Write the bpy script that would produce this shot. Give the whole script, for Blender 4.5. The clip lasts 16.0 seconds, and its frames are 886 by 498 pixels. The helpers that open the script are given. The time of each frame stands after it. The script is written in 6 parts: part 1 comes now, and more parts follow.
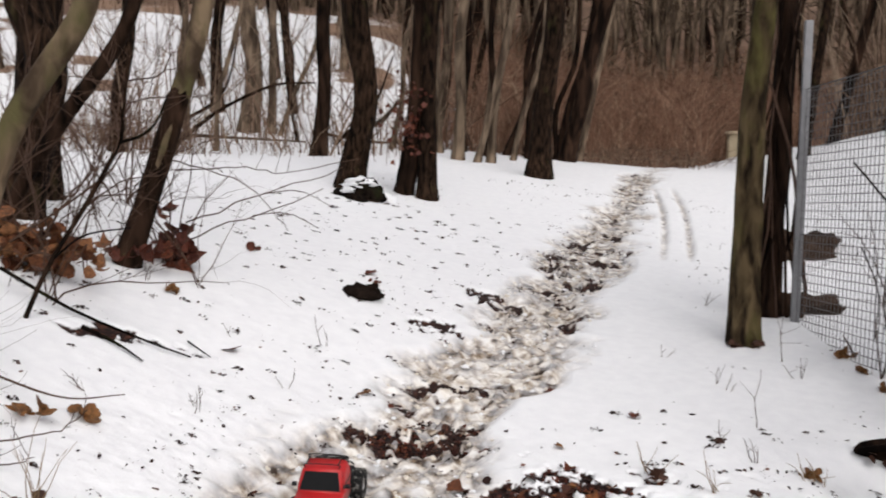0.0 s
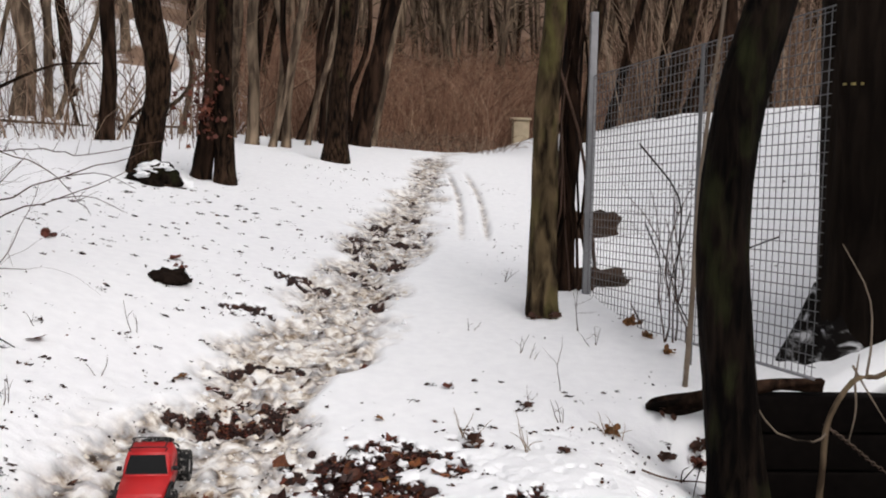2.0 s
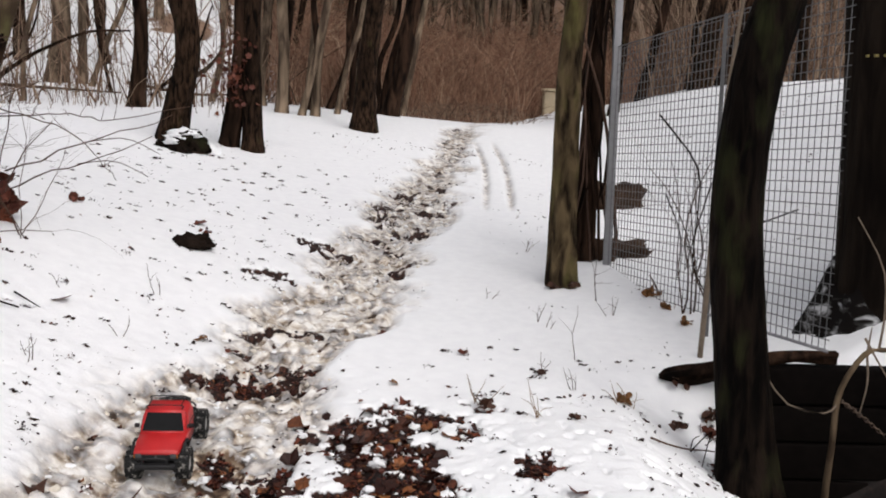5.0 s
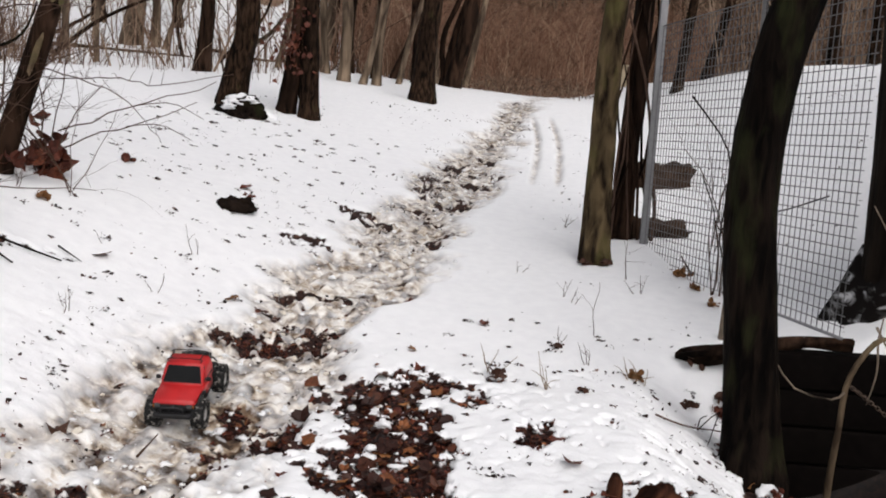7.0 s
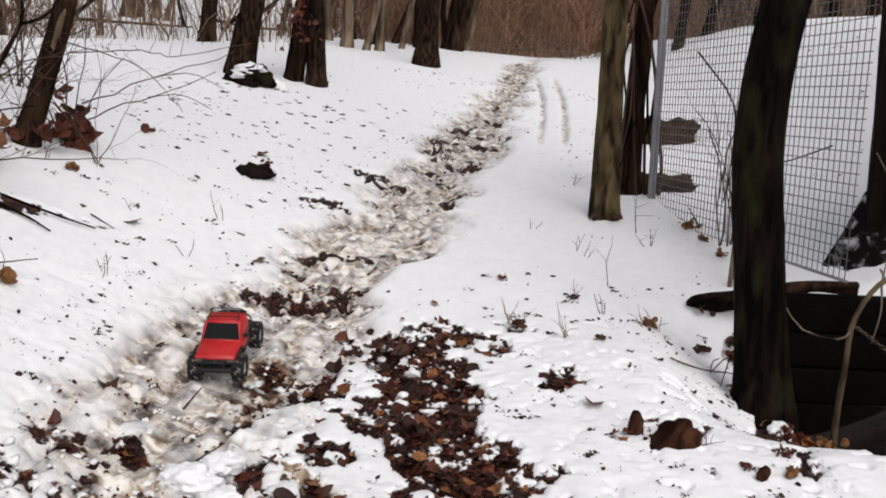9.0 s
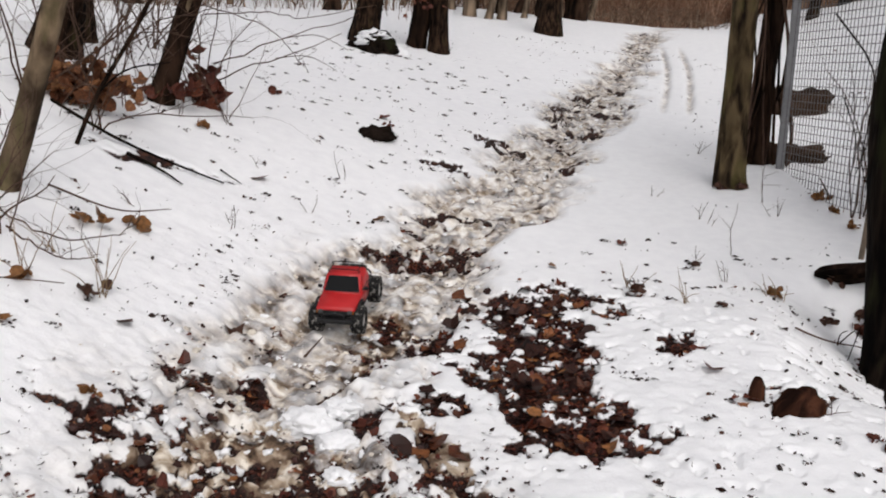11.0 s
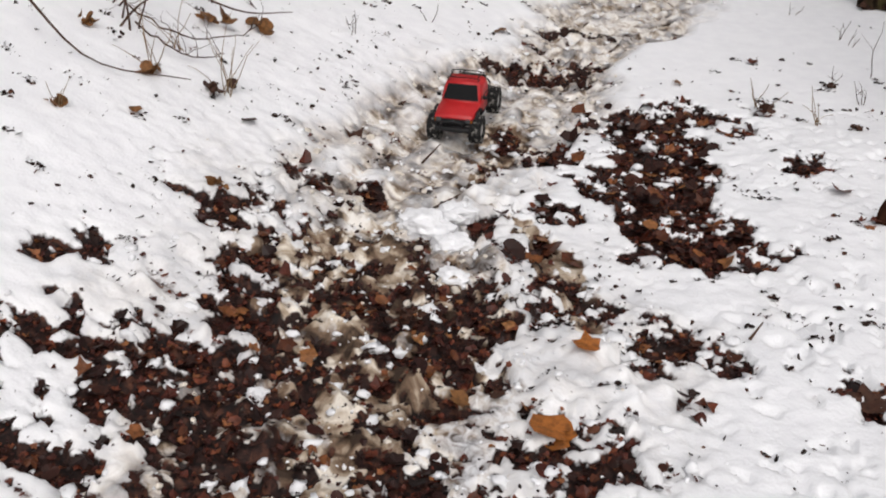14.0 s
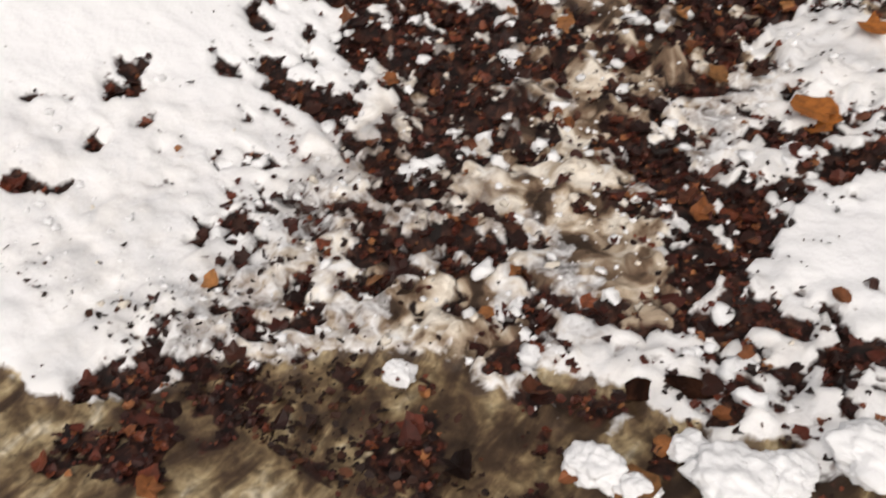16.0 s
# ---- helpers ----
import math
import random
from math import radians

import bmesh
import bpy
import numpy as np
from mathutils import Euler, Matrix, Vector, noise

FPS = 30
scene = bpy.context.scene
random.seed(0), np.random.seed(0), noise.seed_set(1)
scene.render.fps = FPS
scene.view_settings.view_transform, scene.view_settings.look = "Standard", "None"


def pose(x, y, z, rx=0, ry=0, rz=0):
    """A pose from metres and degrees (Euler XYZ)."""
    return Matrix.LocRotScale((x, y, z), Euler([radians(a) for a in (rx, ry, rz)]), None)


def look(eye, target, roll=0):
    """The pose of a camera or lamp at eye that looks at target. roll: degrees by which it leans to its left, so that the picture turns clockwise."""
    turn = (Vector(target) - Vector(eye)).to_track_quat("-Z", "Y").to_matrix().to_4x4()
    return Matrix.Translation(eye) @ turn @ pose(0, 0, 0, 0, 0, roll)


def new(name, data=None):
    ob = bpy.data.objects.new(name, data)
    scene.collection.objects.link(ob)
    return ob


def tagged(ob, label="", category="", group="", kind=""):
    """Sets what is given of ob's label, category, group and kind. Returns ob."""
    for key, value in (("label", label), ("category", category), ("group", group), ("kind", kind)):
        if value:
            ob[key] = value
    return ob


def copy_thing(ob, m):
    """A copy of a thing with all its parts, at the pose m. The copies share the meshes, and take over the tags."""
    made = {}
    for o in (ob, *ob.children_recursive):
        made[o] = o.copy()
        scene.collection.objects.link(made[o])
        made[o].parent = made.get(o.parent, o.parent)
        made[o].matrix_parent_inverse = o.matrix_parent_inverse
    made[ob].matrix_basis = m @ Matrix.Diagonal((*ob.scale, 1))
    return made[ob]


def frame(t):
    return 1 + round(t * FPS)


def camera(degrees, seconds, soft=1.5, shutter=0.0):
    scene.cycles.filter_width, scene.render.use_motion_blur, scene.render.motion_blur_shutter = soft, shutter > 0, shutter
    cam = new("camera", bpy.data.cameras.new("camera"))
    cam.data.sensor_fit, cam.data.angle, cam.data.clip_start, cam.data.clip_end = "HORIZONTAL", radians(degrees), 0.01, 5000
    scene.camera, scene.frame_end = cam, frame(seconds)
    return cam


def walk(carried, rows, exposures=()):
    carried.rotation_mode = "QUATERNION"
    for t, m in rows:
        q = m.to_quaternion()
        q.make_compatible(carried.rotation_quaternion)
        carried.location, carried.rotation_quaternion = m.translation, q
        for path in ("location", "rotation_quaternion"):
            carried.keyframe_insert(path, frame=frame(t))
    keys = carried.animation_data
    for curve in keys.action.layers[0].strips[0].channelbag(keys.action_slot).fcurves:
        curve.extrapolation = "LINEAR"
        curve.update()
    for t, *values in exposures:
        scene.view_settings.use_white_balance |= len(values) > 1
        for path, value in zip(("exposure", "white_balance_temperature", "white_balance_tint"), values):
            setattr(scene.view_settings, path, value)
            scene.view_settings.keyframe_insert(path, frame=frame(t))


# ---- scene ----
EXPO = [(0, -0.12, 6580, 12.8), (4, -0.12, 6580, 12.8), (8, -0.17, 6580, 12.8), (10.3, -0.27, 6580, 12.8), (11, -0.30, 6580, 12.8), (14.2, -0.30, 6600, 12.8), (15, -0.22, 6640, 12.8), (16, -0.22, 6980, 13.2)]
cam = camera(48.19, 16.0, soft=1.9, shutter=0.2)


def aim(x, y, z, yaw, pitch, roll):
    """A camera pose from its place and degrees: yaw to the left, pitch up, roll as in look()."""
    a, b = radians(yaw), radians(pitch)
    ahead = Vector((-math.sin(a) * math.cos(b), math.cos(a) * math.cos(b), math.sin(b)))
    return look((x, y, z), Vector((x, y, z)) + ahead, roll)


walk(cam, [
    (0, aim(0.076, 0.141, 1.551, 10.51, -5.90, 0.72)),
    (0.5, aim(0.052, 0.038, 1.539, 3.68, -5.97, -1.04)),
    (1, aim(-0.002, -0.016, 1.539, -0.66, -7.78, 0.01)),
    (1.5, aim(-0.018, 0.000, 1.537, -3.18, -8.36, 0.02)),
    (2, aim(-0.042, 0.023, 1.525, -1.77, -6.51, 0.88)),
    (2.5, aim(-0.048, -0.003, 1.517, -0.30, -6.37, 1.57)),
    (3, aim(-0.038, -0.011, 1.523, 0.05, -7.06, 1.34)),
    (3.5, aim(-0.029, -0.023, 1.536, -0.15, -7.59, 0.98)),
    (4, aim(-0.026, -0.025, 1.529, -0.84, -7.94, 1.22)),
    (6.5, aim(0.213, -0.038, 1.510, 3.16, -8.79, 2.86)),
    (7, aim(0.258, -0.139, 1.545, 4.08, -10.01, 3.11)),
    (7.5, aim(0.230, -0.285, 1.533, 3.52, -10.27, 0.86)),
    (8, aim(0.213, -0.335, 1.544, 3.65, -11.28, 1.23)),
    (10.5, aim(0.168, -0.333, 1.505, 7.29, -12.61, 1.92)),
    (11, aim(0.180, -0.355, 1.476, 10.92, -13.68, 1.52)),
    (11.5, aim(0.186, -0.375, 1.457, 12.46, -16.27, 1.91)),
    (12, aim(0.169, -0.364, 1.434, 13.65, -18.01, 2.32)),
    (12.5, aim(0.167, -0.373, 1.440, 15.11, -19.74, 1.73)),
    (13, aim(0.170, -0.376, 1.435, 15.58, -20.14, 1.78)),
    (13.5, aim(0.176, -0.376, 1.432, 15.56, -20.87, 2.03)),
    (14, aim(0.176, -0.373, 1.400, 17.58, -23.70, 1.59)),
    (14.5, aim(0.171, -0.387, 1.394, 18.06, -27.05, 1.87)),
    (15, aim(0.172, -0.392, 1.369, 20.57, -30.32, 2.26)),
    (15.5, aim(0.198, -0.396, 1.303, 25.98, -33.66, 0.69)),
    (16, aim(0.286, -0.382, 1.256, 37.25, -39.02, -4.12)),
], exposures=EXPO)

# ---- world and light: an overcast winter day ----
world = bpy.data.worlds.new("overcast_sky")
scene.world = world
world.use_nodes = True
wn, wl = world.node_tree.nodes, world.node_tree.links
sky = wn.new("ShaderNodeTexSky")
sky.sky_type, sky.sun_disc = "NISHITA", False
sky.sun_elevation, sky.sun_rotation = radians(50), radians(148)
sky.air_density, sky.dust_density, sky.ozone_density = 1.0, 4.0, 1.0
pale = wn.new("ShaderNodeHueSaturation")
pale.inputs["Saturation"].default_value = 0.22
wl.new(sky.outputs["Color"], pale.inputs["Color"])
wl.new(pale.outputs["Color"], wn["Background"].inputs["Color"])
wn["Background"].inputs["Strength"].default_value = 0.175
sun_data = bpy.data.lights.new("sun", "SUN")
sun_data.energy, sun_data.angle, sun_data.color = 0.50, radians(90), (1.0, 0.95, 0.89)
sun = new("sun", sun_data)
sun.matrix_world = look((0, 0, 30), (-30 * math.sin(radians(32)), 30 * math.cos(radians(32)), 30 - 30 * math.tan(radians(50))))


# ---- shapes ----


def lattice_noise(x, y, seed):
    """Smooth value noise in 0..1 over the plane, cell size 1."""
    table = np.random.default_rng(seed).random((256, 256))
    xi, yi = np.floor(x).astype(int), np.floor(y).astype(int)
    fx, fy = x - xi, y - yi
    fx, fy = fx * fx * fx * (fx * (6 * fx - 15) + 10), fy * fy * fy * (fy * (6 * fy - 15) + 10)
    a, b = table[xi % 256, yi % 256], table[(xi + 1) % 256, yi % 256]
    c, d = table[xi % 256, (yi + 1) % 256], table[(xi + 1) % 256, (yi + 1) % 256]
    return (a * (1 - fx) + b * fx) * (1 - fy) + (c * (1 - fx) + d * fx) * fy


def fractal(x, y, size, seed, octaves=3):
    """Noise in about -1..1 whose largest lumps are size metres."""
    total, gain, norm = 0.0, 1.0, 0.0
    for k in range(octaves):
        s = 2 ** k / size
        total = total + gain * (2 * lattice_noise(x * s + 17.3 * k, y * s + 5.1 * k, seed + k) - 1)
        norm, gain = norm + gain, gain * 0.5
    return total / norm * 1.5


class Geo:
    """Gathers vertices and faces of one mesh."""

    def __init__(self):
        self.v, self.f, self.n = [], [], 0

    def add(self, verts, faces):
        self.v.append(np.asarray(verts, float).reshape(-1, 3))
        self.f.extend(tuple(int(i) + self.n for i in face) for face in faces)
        self.n += len(self.v[-1])
        return self

    def tube(self, path, radii, sides=8, rough=0.0, seed=0, cap=True):
        path, radii = np.asarray(path, float), np.broadcast_to(np.asarray(radii, float), (len(path),))
        ahead = np.gradient(path, axis=0)
        ahead /= np.maximum(np.linalg.norm(ahead, axis=1, keepdims=True), 1e-9)
        first = np.array([1.0, 0, 0]) if abs(ahead[0][0]) < 0.8 else np.array([0, 1.0, 0])
        side = np.cross(ahead, np.broadcast_to(first, ahead.shape))
        side /= np.maximum(np.linalg.norm(side, axis=1, keepdims=True), 1e-9)
        over = np.cross(ahead, side)
        a = np.arange(sides) * 2 * np.pi / sides
        r = radii[:, None] * np.ones(sides)
        if rough:
            along = np.r_[0, np.cumsum(np.linalg.norm(np.diff(path, axis=0), axis=1))][:, None]
            wrap = 0.5 - 0.5 * np.cos(a)[None]
            r = r * (1 + rough * fractal(3 * wrap + 1.7 * np.sin(a)[None] + 0 * along, along / 0.6 + 0 * a[None], 0.7, seed + 3, 2))
        ring = path[:, None] + r[..., None] * (np.cos(a)[None, :, None] * side[:, None] + np.sin(a)[None, :, None] * over[:, None])
        n, faces = len(path), []
        for i in range(n - 1):
            for j in range(sides):
                k = (j + 1) % sides
                faces.append((i * sides + j, i * sides + k, (i + 1) * sides + k, (i + 1) * sides + j))
        if cap:
            faces.append(tuple(range(sides - 1, -1, -1)))
            faces.append(tuple((n - 1) * sides + j for j in range(sides)))
        return self.add(ring, faces)

    def box(self, lo, hi, bevel=0.0):
        lo, hi = np.minimum(lo, hi), np.maximum(lo, hi)
        bm = bmesh.new()
        bmesh.ops.create_cube(bm, size=1, matrix=Matrix.Translation((lo + hi) / 2) @ Matrix.Diagonal((*(hi - lo), 1)))
        if bevel:
            bmesh.ops.bevel(bm, geom=bm.edges[:], offset=bevel, segments=2, affect="EDGES", profile=0.6)
        self.bm(bm)
        return self

    def bm(self, bm):
        bm.verts.index_update()
        self.add([v.co[:] for v in bm.verts], [[v.index for v in face.verts] for face in bm.faces])
        bm.free()
        return self

    def moved(self, m):
        a = np.array(m)
        self.v = [v @ a[:3, :3].T + a[:3, 3] for v in self.v]
        return self

    def mesh(self, name, smooth_shade=True):
        me = bpy.data.meshes.new(name)
        me.from_pydata(np.concatenate(self.v).tolist(), [], self.f)
        me.validate()
        me.update()
        if smooth_shade:
            me.polygons.foreach_set("use_smooth", np.ones(len(me.polygons), bool))
        return me


def part(name, geo, material, parent, label="", smooth_shade=True):
    """Links a shape as one mesh under a thing or a part."""
    me = geo.mesh(name, smooth_shade) if isinstance(geo, Geo) else geo
    if not me.materials:
        me.materials.append(material)
    ob = new(name, me)
    ob.parent = parent
    return tagged(ob, label)


def solo(name, geo, material, label, category="", group="", kind="", smooth_shade=True):
    """A thing that is one mesh."""
    ob = part(name, geo, material, None, "", smooth_shade)
    return tagged(ob, label, category, group, kind)


def thing(name, place, label, category, group=""):
    ob = new(name)
    ob.location = place
    return tagged(ob, label, category, group)


def curve(points, n):
    """A smooth line through a few points."""
    p = np.asarray(points, float)
    if len(p) < 3:
        return p[0] + np.linspace(0, 1, n)[:, None] * (p[-1] - p[0])
    q = np.r_[[2 * p[0] - p[1]], p, [2 * p[-1] - p[-2]]]
    s = np.linspace(0, len(p) - 1 - 1e-9, n)
    i = s.astype(int)
    t = (s - i)[:, None]
    a, b, c, d = q[i], q[i + 1], q[i + 2], q[i + 3]
    return 0.5 * (2 * b + (c - a) * t + (2 * a - 5 * b + 4 * c - d) * t ** 2 + (3 * b - a - 3 * c + d) * t ** 3)


# ---- materials ----
def material(name):
    m = bpy.data.materials.new(name)
    m.use_nodes = True
    return m, m.node_tree.nodes, m.node_tree.links, m.node_tree.nodes["Principled BSDF"]


def noise_node(n, l, scale, detail=4.0, stretch=None, distort=0.0):
    """A noise texture in object space, metres; stretch scales the axes."""
    tex = n.new("ShaderNodeTexNoise")
    tex.inputs["Scale"].default_value, tex.inputs["Detail"].default_value, tex.inputs["Distortion"].default_value = scale, detail, distort
    co = n.new("ShaderNodeTexCoord")
    if stretch:
        mp = n.new("ShaderNodeMapping")
        mp.inputs["Scale"].default_value = stretch
        l.new(co.outputs["Object"], mp.inputs["Vector"])
        l.new(mp.outputs["Vector"], tex.inputs["Vector"])
    else:
        l.new(co.outputs["Object"], tex.inputs["Vector"])
    return tex.outputs["Fac"]


def ramp(n, l, fac, stops):
    r = n.new("ShaderNodeValToRGB")
    while len(r.color_ramp.elements) < len(stops):
        r.color_ramp.elements.new(0.5)
    for e, (at, col) in zip(r.color_ramp.elements, stops):
        e.position, e.color = at, (*col, 1) if len(col) == 3 else col
    l.new(fac, r.inputs["Fac"])
    return r.outputs["Color"]


def blend(n, l, fac, a, b, kind="MIX"):
    m = n.new("ShaderNodeMix")
    m.data_type, m.blend_type = "RGBA", kind
    for socket, value in ((m.inputs[0], fac), (m.inputs[6], a), (m.inputs[7], b)):
        if isinstance(value, (int, float)):
            socket.default_value = value
        elif isinstance(value, tuple):
            socket.default_value = (*value, 1)
        else:
            l.new(value, socket)
    return m.outputs[2]


def maths(n, l, op, a, b=0.0):
    m = n.new("ShaderNodeMath")
    m.operation, m.use_clamp = op, op in ("MULTIPLY_ADD",)
    for socket, value in ((m.inputs[0], a), (m.inputs[1], b)):
        if isinstance(value, (int, float)):
            socket.default_value = value
        else:
            l.new(value, socket)
    return m.outputs[0]


def bump(n, l, p, height, strength, distance):
    b = n.new("ShaderNodeBump")
    b.inputs["Strength"].default_value, b.inputs["Distance"].default_value = strength, distance
    l.new(height, b.inputs["Height"])
    l.new(b.outputs["Normal"], p.inputs["Normal"])


def bark(name, dark, light, moss=None, moss_at=0.62, fine=9.0, stretch=0.18):
    m, n, l, p = material(name)
    ridges = noise_node(n, l, fine, 9.0, (1, 1, stretch), 0.5)
    patches = noise_node(n, l, 1.7, 3.0, (1, 1, 0.5))
    col = ramp(n, l, ridges, [(0.38, dark), (0.5, tuple(0.55 * a + 0.45 * b for a, b in zip(dark, light))), (0.62, light)])
    col = blend(n, l, ramp(n, l, patches, [(0.4, (0.45, 0.45, 0.45)), (0.6, (1.0, 1.0, 1.0))]), (0.0, 0.0, 0.0), col)
    if moss:
        col = blend(n, l, ramp(n, l, noise_node(n, l, 7.5, 6.0, (1, 1, 0.4)), [(moss_at - 0.06, (0, 0, 0)), (moss_at + 0.1, (1, 1, 1))]), col, moss)
    l.new(col, p.inputs["Base Color"])
    p.inputs["Roughness"].default_value, p.inputs["Specular IOR Level"].default_value = 0.9, 0.05
    bump(n, l, p, ridges, 1.0, 0.03)
    return m


def plain(name, colour, rough=0.6, metal=0.0, grain=40.0, vary=0.25, relief=0.002, gloss=0.3):
    """A surface with fine grain and slight stains."""
    m, n, l, p = material(name)
    g, s = noise_node(n, l, grain, 5.0), noise_node(n, l, grain / 9, 3.0)
    low, high = tuple(c * (1 - vary) for c in colour), tuple(min(1, c * (1 + vary)) for c in colour)
    l.new(blend(n, l, 0.5, ramp(n, l, g, [(0.3, low), (0.7, high)]), ramp(n, l, s, [(0.35, low), (0.65, high)])), p.inputs["Base Color"])
    p.inputs["Roughness"].default_value, p.inputs["Metallic"].default_value = rough, metal
    p.inputs["Specular IOR Level"].default_value = gloss
    if relief:
        bump(n, l, p, g, 0.5, relief)
    return m


def leaf_material(name, stops, rough=0.6, by="island"):
    """Dead leaves: each one its own brown, with blotches and veins' worth of relief."""
    m, n, l, p = material(name)
    own = n.new("ShaderNodeNewGeometry").outputs["Random Per Island"] if by == "island" else n.new("ShaderNodeObjectInfo").outputs["Random"]
    each = ramp(n, l, own, stops)
    blot = noise_node(n, l, 55.0, 4.0)
    l.new(blend(n, l, ramp(n, l, blot, [(0.3, (0.35, 0.35, 0.35)), (0.65, (1, 1, 1))]), (0.012, 0.007, 0.005), each), p.inputs["Base Color"])
    p.inputs["Roughness"].default_value, p.inputs["Specular IOR Level"].default_value = rough, 0.2
    bump(n, l, p, blot, 0.6, 0.003)
    return m


bark_dark = bark("dark_wet_bark", (0.0018, 0.0013, 0.001), (0.015, 0.010, 0.007), (0.016, 0.017, 0.007), 0.60, 26.0)
bark_deep = bark("deep_brown_bark", (0.0035, 0.0022, 0.0016), (0.050, 0.029, 0.018), (0.04, 0.035, 0.014), 0.66, 30.0, 0.26)
bark_brown = bark("brown_bark", (0.005, 0.003, 0.002), (0.050, 0.028, 0.018), None, 0.6, 14.0)
bark_grey = bark("grey_tan_bark", (0.060, 0.041, 0.027), (0.25, 0.182, 0.116), (0.085, 0.075, 0.034), 0.58, 9.0, 0.5)
bark_mossy = bark("fluted_mossy_bark", (0.014, 0.009, 0.006), (0.16, 0.115, 0.062), (0.085, 0.074, 0.028), 0.58, 15.0, 0.3)
bark_far = bark("distant_bark", (0.060, 0.042, 0.030), (0.29, 0.215, 0.150))
twig_brown = plain("brown_twigs", (0.075, 0.045, 0.032), 0.8, grain=30, vary=0.4, relief=0, gloss=0.1)


def twigs(name, stops):
    """Bare twigs, each one a shade of its own."""
    m, n, l, p = material(name)
    geo = n.new("ShaderNodeNewGeometry")
    l.new(ramp(n, l, geo.outputs["Random Per Island"], stops), p.inputs["Base Color"])
    p.inputs["Roughness"].default_value, p.inputs["Specular IOR Level"].default_value = 0.9, 0.1
    return m


twig_red = twigs("reddish_brush", [(0, (0.09, 0.050, 0.034)), (0.5, (0.25, 0.135, 0.088)), (0.85, (0.35, 0.21, 0.14)), (1, (0.50, 0.36, 0.25))])
twig_mixed = twigs("mixed_twigs", [(0, (0.05, 0.030, 0.021)), (0.6, (0.17, 0.108, 0.074)), (1, (0.34, 0.25, 0.18))])
twig_grey = plain("grey_twigs", (0.16, 0.125, 0.095), 0.8, grain=30, vary=0.3, relief=0, gloss=0.1)
grass_dry = plain("dry_grass", (0.22, 0.15, 0.085), 0.8, grain=30, vary=0.3, relief=0, gloss=0.1)
leaf_litter_mat = leaf_material("wet_leaf_litter", [(0.0, (0.008, 0.0035, 0.003)), (0.42, (0.042, 0.011, 0.008)), (0.72, (0.112, 0.027, 0.016)), (0.91, (0.20, 0.054, 0.024)), (1.0, (0.34, 0.14, 0.052))], 0.42)
leaf_scrap_mat = leaf_material("dark_scraps", [(0.0, (0.012, 0.007, 0.006)), (0.7, (0.032, 0.014, 0.010)), (0.92, (0.07, 0.026, 0.015)), (1.0, (0.15, 0.055, 0.025))])
leaf_each_mat = leaf_material("separate_litter_leaves", [(0.0, (0.016, 0.006, 0.005)), (0.5, (0.042, 0.013, 0.008)), (0.74, (0.105, 0.032, 0.014)), (0.90, (0.23, 0.082, 0.028)), (1.0, (0.38, 0.17, 0.06))], 0.42, "object")
leaf_orange = leaf_material("orange_leaf", [(0, (0.36, 0.115, 0.025)), (1, (0.42, 0.15, 0.035))], 0.5)
leaf_red = leaf_material("red_brown_leaf", [(0, (0.065, 0.018, 0.012)), (0.6, (0.12, 0.032, 0.018)), (1, (0.18, 0.055, 0.028))], 0.55)
leaf_tan = leaf_material("tan_leaf", [(0, (0.15, 0.065, 0.022)), (0.6, (0.22, 0.10, 0.035)), (1, (0.32, 0.18, 0.07))], 0.6)
leaf_dark = leaf_material("dark_leaf", [(0, (0.045, 0.02, 0.014)), (1, (0.09, 0.04, 0.024))], 0.55)
leaf_rust = leaf_material("rusty_leaf", [(0, (0.07, 0.022, 0.010)), (0.6, (0.18, 0.065, 0.026)), (1, (0.34, 0.16, 0.07))], 0.6)
broken_wood = bark("broken_wood", (0.014, 0.006, 0.004), (0.085, 0.034, 0.019), None, 0.6, 22.0, 0.12)
galvanised = plain("galvanised_steel", (0.25, 0.25, 0.26), 0.55, 0.35, 25, 0.18, 0.0005)
wire_mat = plain("grey_wire", (0.12, 0.12, 0.124), 0.55, 0.4, 60, 0.2, 0)
stone_mat = plain("weathered_stone", (0.040, 0.025, 0.017), 0.95, 0, 26, 0.75, 0.03, 0.05)
pale_render = plain("pale_plaster", (0.46, 0.38, 0.26), 0.9, 0, 8, 0.2, 0.004)
gap_black = plain("gap_board_black", (0.0035, 0.0026, 0.0022), 0.9, 0, 22, 0.5, 0.008, 0.05)
post_timber = bark("dark_post_timber", (0.008, 0.0055, 0.004), (0.020, 0.014, 0.010), None, 0.6, 14.0)
yellow_paint = plain("yellow_paint", (0.22, 0.175, 0.06), 0.7, 0, 50, 0.2, 0)
chain_mat = plain("rusty_chain", (0.12, 0.085, 0.065), 0.5, 0.6, 60, 0.4, 0)
snow_clod_mat = plain("loose_snow", (0.82, 0.83, 0.84), 0.8, 0, 70, 0.04, 0.006, 0.15)
burrow_dark = plain("burrow_black", (0.012, 0.008, 0.006), 0.95, 0, 60, 0.6, 0.006, 0.05)
mound_mat, n, l, p = material("black_soil_under_snow")
l.new(ramp(n, l, noise_node(n, l, 9.0, 6.0, (1, 1, 1.6), 0.6), [(0.50, (0.006, 0.0045, 0.004)), (0.56, (0.04, 0.038, 0.036)), (0.66, (0.45, 0.45, 0.46))]), p.inputs["Base Color"])
p.inputs["Roughness"].default_value, p.inputs["Specular IOR Level"].default_value = 0.9, 0.1
dirty_snow_mat = plain("dirty_snow", (0.66, 0.61, 0.53), 0.8, 0, 60, 0.22, 0.004)


